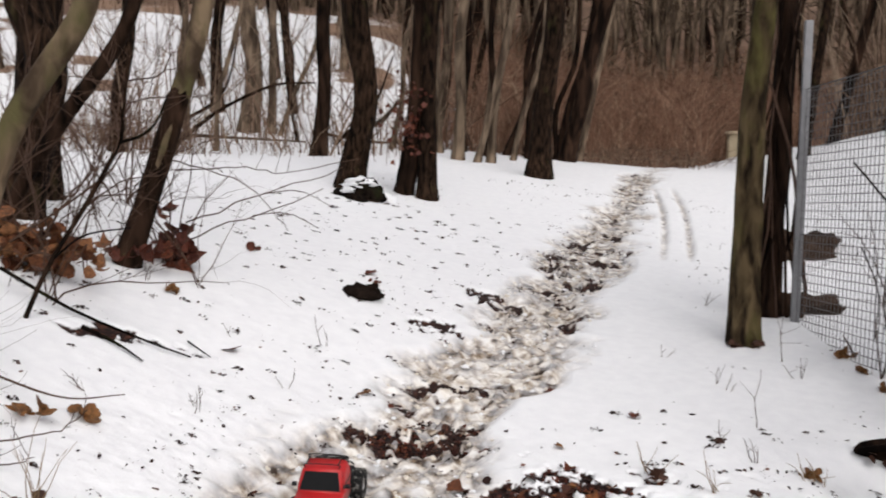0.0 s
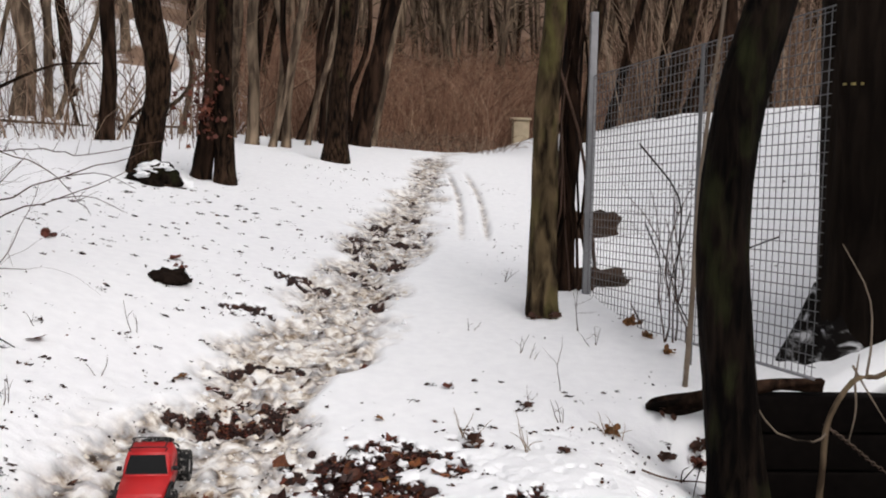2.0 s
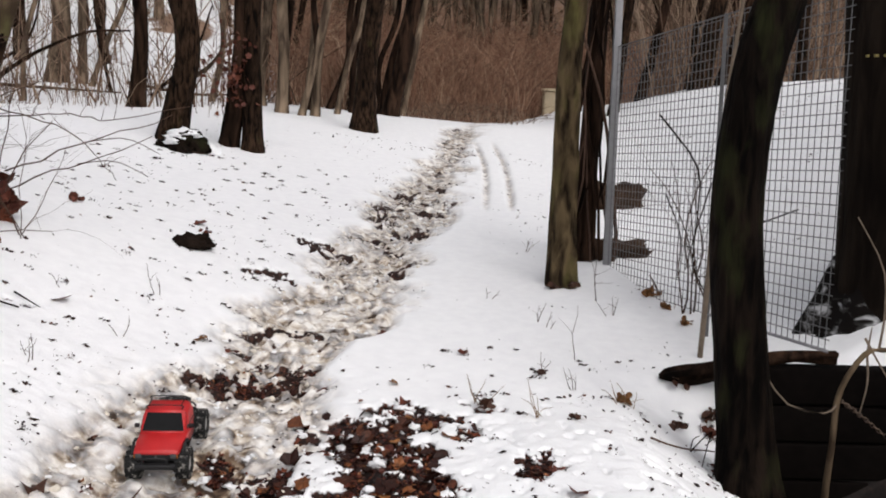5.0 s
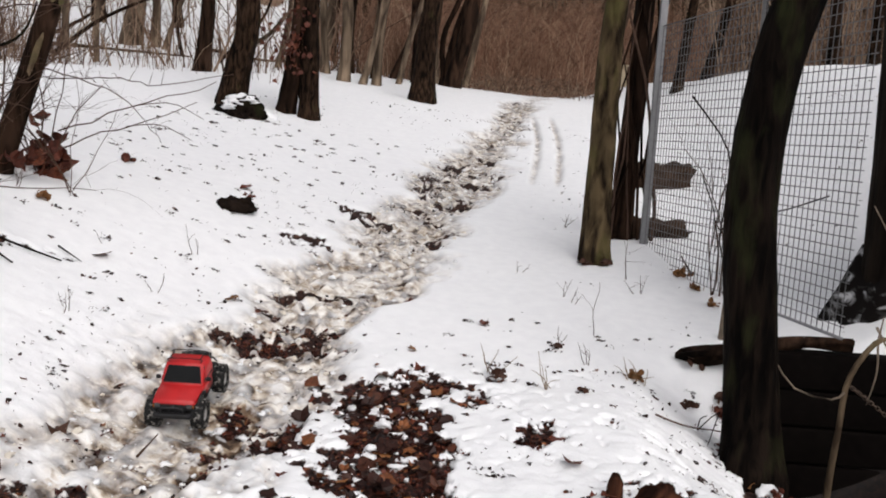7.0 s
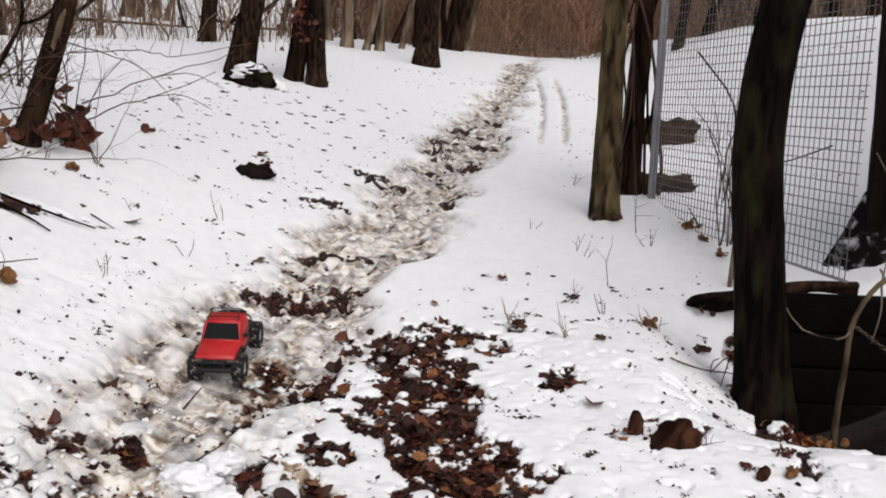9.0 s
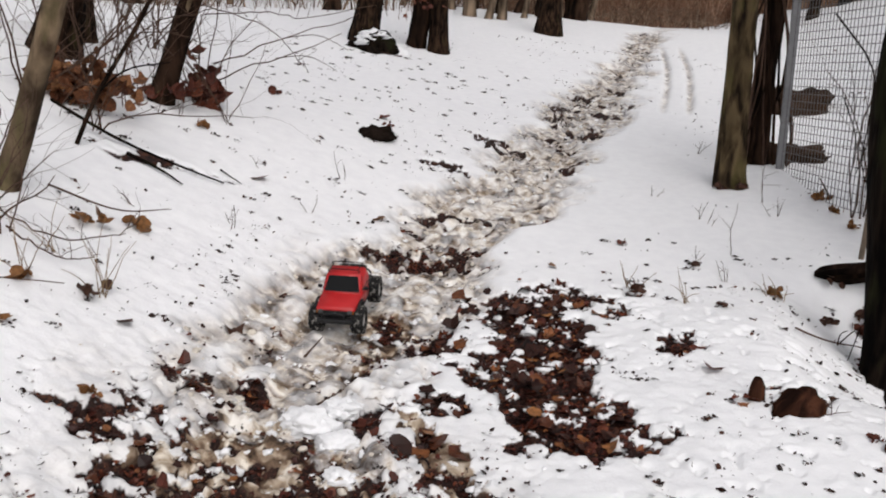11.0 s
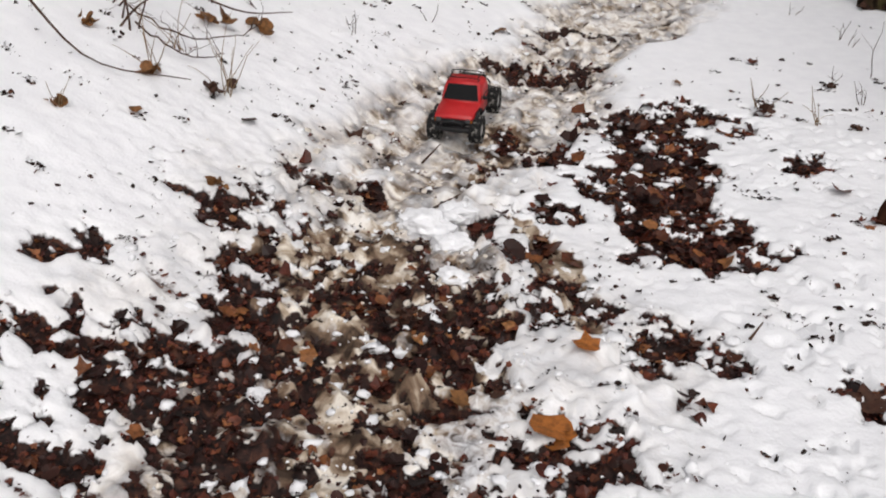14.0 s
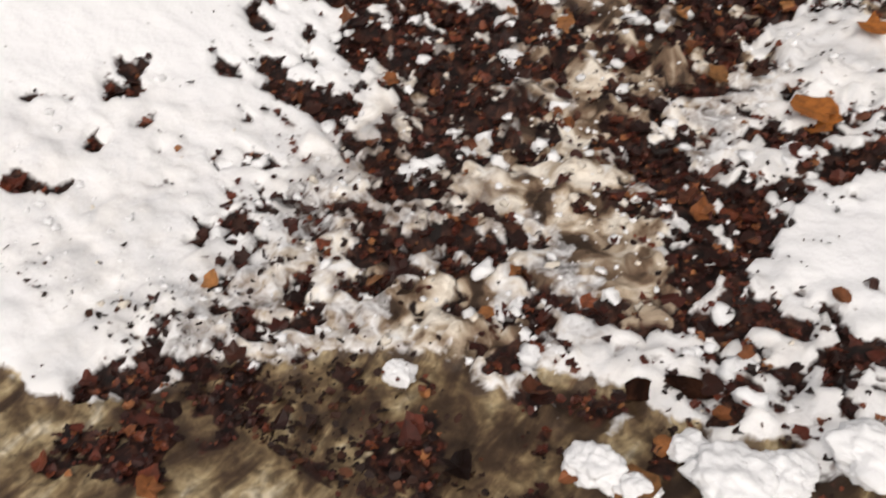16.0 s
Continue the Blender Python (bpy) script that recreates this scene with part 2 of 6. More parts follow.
def red_body(name):
    m, n, l, p = material(name)
    s = noise_node(n, l, 14, 4.0)
    l.new(ramp(n, l, s, [(0.3, (0.42, 0.012, 0.014)), (0.7, (0.52, 0.02, 0.02))]), p.inputs["Base Color"])
    p.inputs["Roughness"].default_value = 0.38
    return m


car_red = red_body("red_painted_shell")
car_glass = plain("smoked_window", (0.005, 0.0055, 0.006), 0.3, 0, 30, 0.3, 0, 0.12)
car_black = plain("black_plastic", (0.014, 0.014, 0.015), 0.55, 0, 60, 0.3, 0.0005)


def slushy(name, base):
    """Black rubber with slush clinging in patches."""
    m, n, l, p = material(name)
    l.new(ramp(n, l, noise_node(n, l, 60.0, 4.0), [(0.54, base), (0.75, (0.42, 0.40, 0.37))]), p.inputs["Base Color"])
    p.inputs["Roughness"].default_value, p.inputs["Specular IOR Level"].default_value = 0.8, 0.2
    return m


tyre_mat = slushy("slushy_rubber", (0.014, 0.014, 0.014))
rim_mat = plain("slushy_grey_rim", (0.36, 0.35, 0.34), 0.55, 0.2, 60, 0.35, 0.001)
lamp_lens = plain("clear_lamp_lens", (0.07, 0.07, 0.072), 0.2, 0, 40, 0.1, 0)
amber_lens = plain("amber_lens", (0.22, 0.07, 0.015), 0.25, 0, 40, 0.1, 0)


# ---- the lie of the land ----
def softplus(v, k):
    return k * np.logaddexp(0.0, np.asarray(v, float) / k)


def smooth(a, b, v):
    s = np.clip((np.asarray(v, float) - a) / (b - a), 0, 1)
    return s * s * (3 - 2 * s)


def track_x(y):
    """Middle of the trodden track at a distance y."""
    return np.interp(y, (0.3, 1.0, 2.0, 2.7, 3.4, 4.4, 5.6, 7.4, 10.0, 14.0, 20.0), (-0.95, -0.82, -0.74, -0.80, -0.84, -0.78, -0.62, -0.36, -0.12, 0.25, 0.9))


def ground_z(x, y):
    """The lie of the land: a gentle climb, a bank beside the track, a dip towards the ditch, a mound behind the fence, a hillside far off."""
    x, y = np.asarray(x, float), np.asarray(y, float)
    z = 0.09 * softplus(y - 1.2, 0.45) - 0.13 * softplus(y - 15.3, 0.5)
    u = x - track_x(y)
    left = softplus(-u - 0.2, 0.12)
    z = z + (0.34 + 0.1 * (1 - smooth(2.5, 5, y))) * left * (1 - 0.55 * smooth(4.6, 8.5, y)) * (1 - 0.5 * smooth(11, 15, y)) * smooth(-1.6, 1.2, y) * np.clip(3.0 / np.maximum(left, 3.0), 0, 1)
    z = z - 0.035 * np.clip(u, 0, 2.5) * smooth(2.5, 5, y)
    mound = smooth(1.45, 4.2, x) * smooth(2.0, 4.5, y) * (1 - smooth(15, 24, y))
    z = z * (1 - mound) + 1.9 * mound
    z = z - 0.26 * smooth(0.75, 1.35, x) * smooth(2.9, 3.7, y) * smooth(4.65, 4.3, y)
    z = z + 0.30 * softplus(y - 19 + 0.4 * (-x - 4), 1.2) * smooth(-1.5, -7, x) * (1 - smooth(26, 40, y))
    z = z + 0.26 * np.exp(-((x - 2.3) / 0.9) ** 2 - ((y - 18.6) / 1.5) ** 2)
    z = z + 0.42 * softplus(y - 27, 3.0) * (1 - smooth(80, 180, y)) + 22 * smooth(80, 180, y)
    return z


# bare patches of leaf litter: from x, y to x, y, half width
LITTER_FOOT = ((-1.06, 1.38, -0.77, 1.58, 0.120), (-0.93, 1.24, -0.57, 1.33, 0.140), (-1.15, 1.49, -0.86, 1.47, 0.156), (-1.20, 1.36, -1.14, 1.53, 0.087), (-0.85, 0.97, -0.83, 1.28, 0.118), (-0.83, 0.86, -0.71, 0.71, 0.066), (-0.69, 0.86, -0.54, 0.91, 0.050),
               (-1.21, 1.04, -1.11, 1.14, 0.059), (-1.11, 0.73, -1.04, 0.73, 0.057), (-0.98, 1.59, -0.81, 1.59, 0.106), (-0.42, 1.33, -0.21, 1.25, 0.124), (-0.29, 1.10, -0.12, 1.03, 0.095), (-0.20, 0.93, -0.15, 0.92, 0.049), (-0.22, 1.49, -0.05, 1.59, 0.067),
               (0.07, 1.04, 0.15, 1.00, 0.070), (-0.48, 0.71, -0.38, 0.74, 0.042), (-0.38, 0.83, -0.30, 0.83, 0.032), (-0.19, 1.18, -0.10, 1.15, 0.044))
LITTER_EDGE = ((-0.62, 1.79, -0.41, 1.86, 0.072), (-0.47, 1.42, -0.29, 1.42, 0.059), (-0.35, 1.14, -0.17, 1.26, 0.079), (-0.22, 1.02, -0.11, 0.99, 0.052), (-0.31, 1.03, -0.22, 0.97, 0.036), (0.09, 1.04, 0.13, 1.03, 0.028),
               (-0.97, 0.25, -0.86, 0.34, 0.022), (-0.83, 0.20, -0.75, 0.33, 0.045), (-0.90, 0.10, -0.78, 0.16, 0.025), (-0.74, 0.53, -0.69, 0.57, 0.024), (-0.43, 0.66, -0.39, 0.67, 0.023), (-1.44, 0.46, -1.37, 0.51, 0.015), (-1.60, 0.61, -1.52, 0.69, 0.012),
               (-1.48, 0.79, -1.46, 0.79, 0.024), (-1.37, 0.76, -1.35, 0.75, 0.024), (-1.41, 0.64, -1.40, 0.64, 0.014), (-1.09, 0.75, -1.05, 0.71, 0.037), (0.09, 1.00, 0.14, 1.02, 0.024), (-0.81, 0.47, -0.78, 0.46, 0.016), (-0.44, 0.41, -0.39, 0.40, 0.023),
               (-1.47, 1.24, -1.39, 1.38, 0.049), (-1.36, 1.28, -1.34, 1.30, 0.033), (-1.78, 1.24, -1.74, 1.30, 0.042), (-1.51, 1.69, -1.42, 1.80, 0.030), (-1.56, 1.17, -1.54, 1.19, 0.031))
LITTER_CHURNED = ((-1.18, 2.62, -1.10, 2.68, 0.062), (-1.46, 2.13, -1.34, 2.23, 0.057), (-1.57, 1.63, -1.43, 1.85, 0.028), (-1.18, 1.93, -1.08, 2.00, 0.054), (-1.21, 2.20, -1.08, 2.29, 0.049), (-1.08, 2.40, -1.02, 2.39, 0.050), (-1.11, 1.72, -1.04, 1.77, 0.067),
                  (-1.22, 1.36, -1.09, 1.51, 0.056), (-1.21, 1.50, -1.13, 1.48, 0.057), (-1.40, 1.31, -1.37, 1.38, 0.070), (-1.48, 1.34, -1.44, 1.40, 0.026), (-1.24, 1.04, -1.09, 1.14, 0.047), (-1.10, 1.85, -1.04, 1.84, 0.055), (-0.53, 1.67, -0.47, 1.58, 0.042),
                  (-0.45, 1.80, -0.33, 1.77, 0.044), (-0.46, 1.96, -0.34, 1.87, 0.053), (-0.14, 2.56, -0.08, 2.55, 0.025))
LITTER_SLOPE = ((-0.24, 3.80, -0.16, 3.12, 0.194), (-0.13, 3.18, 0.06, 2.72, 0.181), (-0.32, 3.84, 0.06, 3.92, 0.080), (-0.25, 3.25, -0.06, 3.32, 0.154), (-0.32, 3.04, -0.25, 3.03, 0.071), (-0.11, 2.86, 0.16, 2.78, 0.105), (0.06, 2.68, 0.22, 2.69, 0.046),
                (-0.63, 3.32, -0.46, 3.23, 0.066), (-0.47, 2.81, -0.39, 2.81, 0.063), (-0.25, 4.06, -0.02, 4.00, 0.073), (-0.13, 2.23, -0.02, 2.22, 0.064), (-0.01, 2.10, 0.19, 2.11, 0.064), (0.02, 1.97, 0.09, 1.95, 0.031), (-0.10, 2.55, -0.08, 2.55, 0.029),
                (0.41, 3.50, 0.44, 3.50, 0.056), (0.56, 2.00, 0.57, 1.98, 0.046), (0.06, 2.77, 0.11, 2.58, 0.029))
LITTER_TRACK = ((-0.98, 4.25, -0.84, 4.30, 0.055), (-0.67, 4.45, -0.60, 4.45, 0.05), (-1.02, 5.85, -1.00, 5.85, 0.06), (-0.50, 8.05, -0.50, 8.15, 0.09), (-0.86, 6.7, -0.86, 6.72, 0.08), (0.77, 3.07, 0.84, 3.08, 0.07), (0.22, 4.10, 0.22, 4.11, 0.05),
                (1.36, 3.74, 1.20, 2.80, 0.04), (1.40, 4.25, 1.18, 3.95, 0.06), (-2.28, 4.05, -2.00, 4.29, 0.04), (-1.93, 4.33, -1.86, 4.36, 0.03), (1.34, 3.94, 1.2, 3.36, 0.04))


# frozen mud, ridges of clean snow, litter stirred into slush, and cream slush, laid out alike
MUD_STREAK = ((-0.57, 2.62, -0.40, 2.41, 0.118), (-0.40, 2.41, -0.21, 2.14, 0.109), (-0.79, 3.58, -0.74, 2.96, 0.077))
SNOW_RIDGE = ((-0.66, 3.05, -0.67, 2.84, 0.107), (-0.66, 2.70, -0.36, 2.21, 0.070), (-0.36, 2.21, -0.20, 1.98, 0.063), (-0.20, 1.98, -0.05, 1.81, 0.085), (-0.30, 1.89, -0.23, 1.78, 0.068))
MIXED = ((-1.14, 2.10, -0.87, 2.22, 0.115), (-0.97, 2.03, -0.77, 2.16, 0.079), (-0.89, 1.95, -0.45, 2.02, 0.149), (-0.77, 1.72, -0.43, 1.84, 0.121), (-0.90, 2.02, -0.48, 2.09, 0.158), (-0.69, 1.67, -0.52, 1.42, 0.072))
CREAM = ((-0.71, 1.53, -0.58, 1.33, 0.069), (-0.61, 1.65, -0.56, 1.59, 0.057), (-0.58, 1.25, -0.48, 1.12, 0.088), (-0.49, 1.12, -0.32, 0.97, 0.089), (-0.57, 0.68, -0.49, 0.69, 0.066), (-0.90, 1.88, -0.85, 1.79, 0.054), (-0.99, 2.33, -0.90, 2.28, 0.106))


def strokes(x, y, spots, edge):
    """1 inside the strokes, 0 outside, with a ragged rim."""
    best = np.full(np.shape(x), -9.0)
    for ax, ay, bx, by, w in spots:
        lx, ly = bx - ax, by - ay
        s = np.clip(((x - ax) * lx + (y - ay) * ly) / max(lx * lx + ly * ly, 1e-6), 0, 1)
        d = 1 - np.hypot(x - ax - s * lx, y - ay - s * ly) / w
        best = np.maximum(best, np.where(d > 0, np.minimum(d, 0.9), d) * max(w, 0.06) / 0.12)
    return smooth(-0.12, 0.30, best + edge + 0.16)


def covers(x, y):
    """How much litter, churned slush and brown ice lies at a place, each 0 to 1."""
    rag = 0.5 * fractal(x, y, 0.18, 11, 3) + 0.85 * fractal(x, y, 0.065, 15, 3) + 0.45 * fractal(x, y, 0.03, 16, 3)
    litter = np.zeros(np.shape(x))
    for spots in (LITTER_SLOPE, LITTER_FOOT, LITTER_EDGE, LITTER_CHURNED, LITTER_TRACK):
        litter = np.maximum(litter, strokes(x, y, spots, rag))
    u = x - track_x(y)
    half = np.interp(y, (0.3, 1.5, 2.5, 3.5, 5, 8, 12, 16), (0.14, 0.20, 0.28, 0.32, 0.33, 0.29, 0.23, 0.16))
    wob = 0.16 * fractal(x, y, 0.35, 21, 3)
    half = np.where(u < 0, half + np.interp(y, (1.6, 2.4, 3.0, 3.7, 4.6), (0.0, 0.10, 0.14, 0.10, 0.0)), half)
    slush = smooth(0.12, -0.12, np.abs(u + 0.05 * fractal(x, y, 1.1, 33, 2)) - half + wob) * smooth(17.5, 14, y) * smooth(0.7, 1.3, y)
    foot = smooth(0.0, 0.4, y) * smooth(2.9, 2.2, y) * smooth(-1.75, -1.1, x + 0.3 * fractal(x, y, 0.4, 41, 2)) * smooth(0.35, -0.15, x + 0.3 * fractal(x, y, 0.4, 43, 2))
    specks = smooth(0.12, 0.46, fractal(x * 0.8, y, 0.13, 51, 4) + 0.18 * fractal(x, y, 0.045, 53, 2)) * np.clip(slush * 0.98 + 0.6 * foot, 0, 1) * (1 - 0.6 * wheel_ruts(x, y)[0])
    litter = np.maximum(litter, specks * smooth(0.1, 0.5, fractal(x, y, 0.5, 55, 2) + 0.42) * np.where(y > 2.4, 1.0, 0.8))
    litter = np.maximum(litter, 0.8 * smooth(0.40, 0.62, fractal(x, y, 0.06, 57, 3)) * foot * smooth(-1.15, -0.95, x) * (1 - 0.7 * slush))
    grain = fractal(x, y, 0.055, 59, 4)
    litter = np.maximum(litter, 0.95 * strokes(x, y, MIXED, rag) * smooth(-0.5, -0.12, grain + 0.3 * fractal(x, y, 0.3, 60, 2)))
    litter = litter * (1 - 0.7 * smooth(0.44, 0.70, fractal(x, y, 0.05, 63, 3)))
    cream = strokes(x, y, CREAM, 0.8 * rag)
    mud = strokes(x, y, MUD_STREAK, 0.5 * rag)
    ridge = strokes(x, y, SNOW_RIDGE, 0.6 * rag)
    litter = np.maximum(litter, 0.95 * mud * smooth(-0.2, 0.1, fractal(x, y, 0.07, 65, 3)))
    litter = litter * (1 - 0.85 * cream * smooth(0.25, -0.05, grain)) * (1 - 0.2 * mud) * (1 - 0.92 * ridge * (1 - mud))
    slush = np.maximum(slush, 0.85 * cream) * (1 - 0.8 * ridge)
    edge = np.interp(x, (-2.2, -1.12, -0.95, -0.79, -0.66, -0.41, -0.1, 0.06, 0.22, 0.7), (-0.6, 0.15, 0.26, 0.38, 0.53, 0.60, 0.66, 0.68, 0.79, 1.0)) + 0.10 * fractal(x, y, 0.25, 61, 4) + 0.04 * fractal(x, y, 0.05, 62, 3)
    ice = smooth(0.04, -0.05, y - edge) * smooth(-4, -1, y)
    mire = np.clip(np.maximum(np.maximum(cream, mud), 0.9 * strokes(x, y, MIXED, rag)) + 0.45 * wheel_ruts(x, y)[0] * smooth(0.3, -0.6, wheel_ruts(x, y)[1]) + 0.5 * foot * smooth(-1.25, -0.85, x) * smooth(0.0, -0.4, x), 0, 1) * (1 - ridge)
    return litter, slush, foot, ice, mud, mire


def wheel_ruts(x, y):
    """Where wheels slid down the last of the slope: how deep the grooves are worn, and -1 in their beds to 1 on their ridges."""
    zone = smooth(2.45, 2.9, y + 0.15 * fractal(x, y, 0.3, 181, 2)) * smooth(4.35, 3.8, y) * smooth(-1.5, -1.2, x) * smooth(-0.58, -0.68, x)
    v = x + 0.76 + 0.12 * (3.4 - y) * smooth(0.0, -0.2, x + 0.76) + 0.045 * fractal(x, y, 0.45, 183, 3)
    return zone, -np.cos(2 * np.pi * v / (0.125 + 0.05 * smooth(0, -0.3, v)))


def hollow(x, y, cx, cy, a, b):
    return np.clip(1.15 - np.sqrt(((x - cx) / a) ** 2 + ((y - cy) / b) ** 2), 0, 1)


def dimples(x, y):
    """Small melted pits in the snow, thickest beside the path's near end."""
    thick = 0.08 + 1.1 * smooth(0.0, 0.4, x) * smooth(4.6, 3.7, y)
    return smooth(0.42, 0.66, fractal(x, y, 0.055, 171, 3) + 0.25 * fractal(x, y, 0.5, 173, 2)) * thick * smooth(9, 5, y) * smooth(3, 1.2, np.abs(x))


def surface_z(x, y):
    """The finished ground: the land with its snow, lumps, ruts and hollows."""
    litter, slush, foot, ice, mud, mire = covers(x, y)
    near = smooth(24, 10, y) * smooth(9, 5, np.abs(x))
    z = ground_z(x, y)
    z = z + 0.010 * fractal(x, y, 0.6, 71, 2) * near + 0.12 * fractal(x, y, 5.0, 73, 3) * smooth(18, 30, y)
    z = z + 0.0032 * fractal(x, y, 0.11, 75, 4) * near * (1 - 0.8 * smooth(3.7, 4.3, y) * smooth(-0.45, -0.2, x))
    z = z - 0.013 * dimples(x, y) * (1 - ice) + 0.0036 * fractal(x, y, 0.045, 79, 4) * smooth(4.4, 3.6, y) * (1 - ice) * smooth(2.6, 1.6, np.abs(x))
    z = z + 0.004 * (0.4 - np.abs(fractal(x, y, 0.06, 77, 4))) * smooth(4.5, 3.6, y) * (1 - ice) * (1 - 0.7 * slush) * smooth(2.6, 1.6, np.abs(x))
    lumps = np.abs(fractal(x, y, 0.17, 81, 5))
    crumbs = np.maximum(0, fractal(x, y, 0.06, 85, 3))
    churn = np.clip(slush + 0.6 * foot, 0, 1) * (1 - ice) * (1 - 0.65 * wheel_ruts(x, y)[0])
    z = z - 0.055 * slush * smooth(2.0, 3.4, y) + churn * (0.036 * lumps - 0.012 + 0.028 * crumbs + 0.013 * fractal(x, y, 0.036, 87, 4))
    zone, ridge = wheel_ruts(x, y)
    z = z + zone * (0.011 * ridge - 0.008 + 0.012 * fractal(x, y, 0.05, 89, 4)) - 0.02 * mud
    z = z - 0.032 * litter * (1 - 0.4 * slush) + 0.010 * litter * fractal(x, y, 0.07, 91, 2)
    z = z + 0.028 * strokes(x, y, SNOW_RIDGE, 0.5 * fractal(x, y, 0.07, 93, 3))
    z = z * (1 - ice) + (ground_z(x, y) - 0.03 + 0.004 * fractal(x, y, 0.3, 95, 3)) * ice
    # wheel ruts beside the track
    for off in (-0.085, 0.085):
        rut = np.exp(-((x - (0.50 + off * 1.35 + 0.10 * np.sin((y - 8.6) * 0.55) - 0.012 * (y - 8.6))) / 0.035) ** 2) * smooth(8.4, 9.0, y) * smooth(13.2, 12.4, y)
        z = z - 0.055 * rut * (0.6 + 0.6 * fractal(x, y, 0.22, 97, 2))
    z = z - 0.42 * smooth(1.47, 1.58, x + 0.08 * (y - 3.5) + 0.06 * fractal(x, y, 0.3, 141, 3)) * smooth(4.5, 4.4, y) * smooth(1.8, 2.8, y) * smooth(4.2, 3.2, x)
    z = z - 0.20 * smooth(0.0, 0.4, hollow(x, y, 1.47, 3.52, 0.11, 0.20) * (1 + 0.25 * fractal(x, y, 0.2, 143, 2)))
    return z


def spaced(lo, hi, step, low_end, high_end, grow):
    """Grid lines: even in the middle, ever wider towards both ends."""
    mid = list(np.arange(lo, hi, step))
    up, down, s = [hi], [lo - step * grow], step
    while up[-1] < high_end:
        s = min(s * grow, 12)
        up.append(up[-1] + s)
    s = step * grow
    while down[-1] > low_end:
        s = min(s * grow, 12)
        down.append(down[-1] - s)
    return np.array(down[::-1] + mid + up)


gx, gy = spaced(-1.9, 1.62, 0.0105, -160, 160, 1.045), spaced(0.1, 4.4, 0.0105, -25, 260, 1.012)
xx, yy = np.meshgrid(gx, gy)
zz = surface_z(xx, yy)
rows_n, cols_n = xx.shape
ground_me = bpy.data.meshes.new("ground")
index = np.arange(rows_n * cols_n).reshape(rows_n, cols_n)
quads = np.stack([index[:-1, :-1], index[:-1, 1:], index[1:, 1:], index[1:, :-1]], -1).reshape(-1, 4)
ground_me.vertices.add(xx.size)
ground_me.vertices.foreach_set("co", np.stack([xx, yy, zz], -1).astype(np.float32).ravel())
ground_me.loops.add(quads.size)
ground_me.loops.foreach_set("vertex_index", quads.astype(np.int32).ravel())
ground_me.polygons.add(len(quads))
ground_me.polygons.foreach_set("loop_start", np.arange(0, quads.size, 4, dtype=np.int32))
ground_me.update(calc_edges=True)
ground_me.polygons.foreach_set("use_smooth", np.ones(len(quads), bool))
litter_m, slush_m, foot_m, ice_m, mud_m, mire_m = covers(xx, yy)
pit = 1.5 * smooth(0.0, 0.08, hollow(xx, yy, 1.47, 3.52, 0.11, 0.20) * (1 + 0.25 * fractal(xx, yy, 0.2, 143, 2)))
zone_m, ridge_m = wheel_ruts(xx, yy)
ruts = sum(np.exp(-((xx - (0.50 + off * 1.35 + 0.10 * np.sin((yy - 8.6) * 0.55) - 0.012 * (yy - 8.6))) / 0.03) ** 2) for off in (-0.085, 0.085)) * smooth(8.4, 9.0, yy) * smooth(13.2, 12.4, yy)
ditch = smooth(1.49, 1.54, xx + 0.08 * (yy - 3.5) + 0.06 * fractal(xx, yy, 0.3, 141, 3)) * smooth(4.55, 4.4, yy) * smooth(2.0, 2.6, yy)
rough_floor = smooth(20.5, 26, yy + 2.5 * fractal(xx, yy, 4.0, 137, 3) + 2.0 * smooth(-3, 0, xx) - 4.0 * smooth(-3, -7, xx))
under_trees = smooth(0.25, 0.7, fractal(xx, yy, 1.6, 131, 4)) * smooth(17, 20, yy)
spot = ground_me.attributes.new("cover", "FLOAT_COLOR", "POINT")
spot.data.foreach_set("color", np.stack([litter_m, np.clip(slush_m * (1 - 0.30 * zone_m) + zone_m * (0.32 - 0.30 * ridge_m) + 0.3 * foot_m + 0.75 * ruts, 0, 1), ice_m, np.maximum(rough_floor, under_trees * 0.8)], -1).astype(np.float32).ravel())

stirred = ground_me.attributes.new("mire", "FLOAT", "POINT")
stirred.data.foreach_set("value", mire_m.astype(np.float32).ravel())
# where pit and ditch get black soil that also paints in their shade
soil = ground_me.attributes.new("soil", "FLOAT", "POINT")
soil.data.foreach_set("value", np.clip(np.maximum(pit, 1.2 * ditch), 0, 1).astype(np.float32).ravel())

m, n, l, p = material("trodden_snow_and_litter")
bare = n.new("ShaderNodeAttribute")
bare.attribute_name = "soil"
mire_at = n.new("ShaderNodeAttribute")
mire_at.attribute_name = "mire"
att = n.new("ShaderNodeAttribute")
att.attribute_name = "cover"
sep = n.new("ShaderNodeSeparateColor")
l.new(att.outputs["Color"], sep.inputs["Color"])
fine, mid_n, grit, coarse = noise_node(n, l, 85.0, 8.0), noise_node(n, l, 14.0, 5.0), noise_node(n, l, 38.0, 6.0, None, 0.8), noise_node(n, l, 11.0, 8.0, None, 0.7)
snow = ramp(n, l, mid_n, [(0.3, (0.815, 0.826, 0.84)), (0.7, (0.868, 0.88, 0.889))])
slush_col = ramp(n, l, coarse, [(0.38, (0.050, 0.033, 0.023)), (0.46, (0.21, 0.155, 0.108)), (0.54, (0.50, 0.435, 0.355)), (0.64, (0.81, 0.775, 0.715))])
mire_col = ramp(n, l, coarse, [(0.37, (0.040, 0.024, 0.015)), (0.46, (0.17, 0.112, 0.072)), (0.54, (0.44, 0.36, 0.27)), (0.63, (0.78, 0.725, 0.635))])
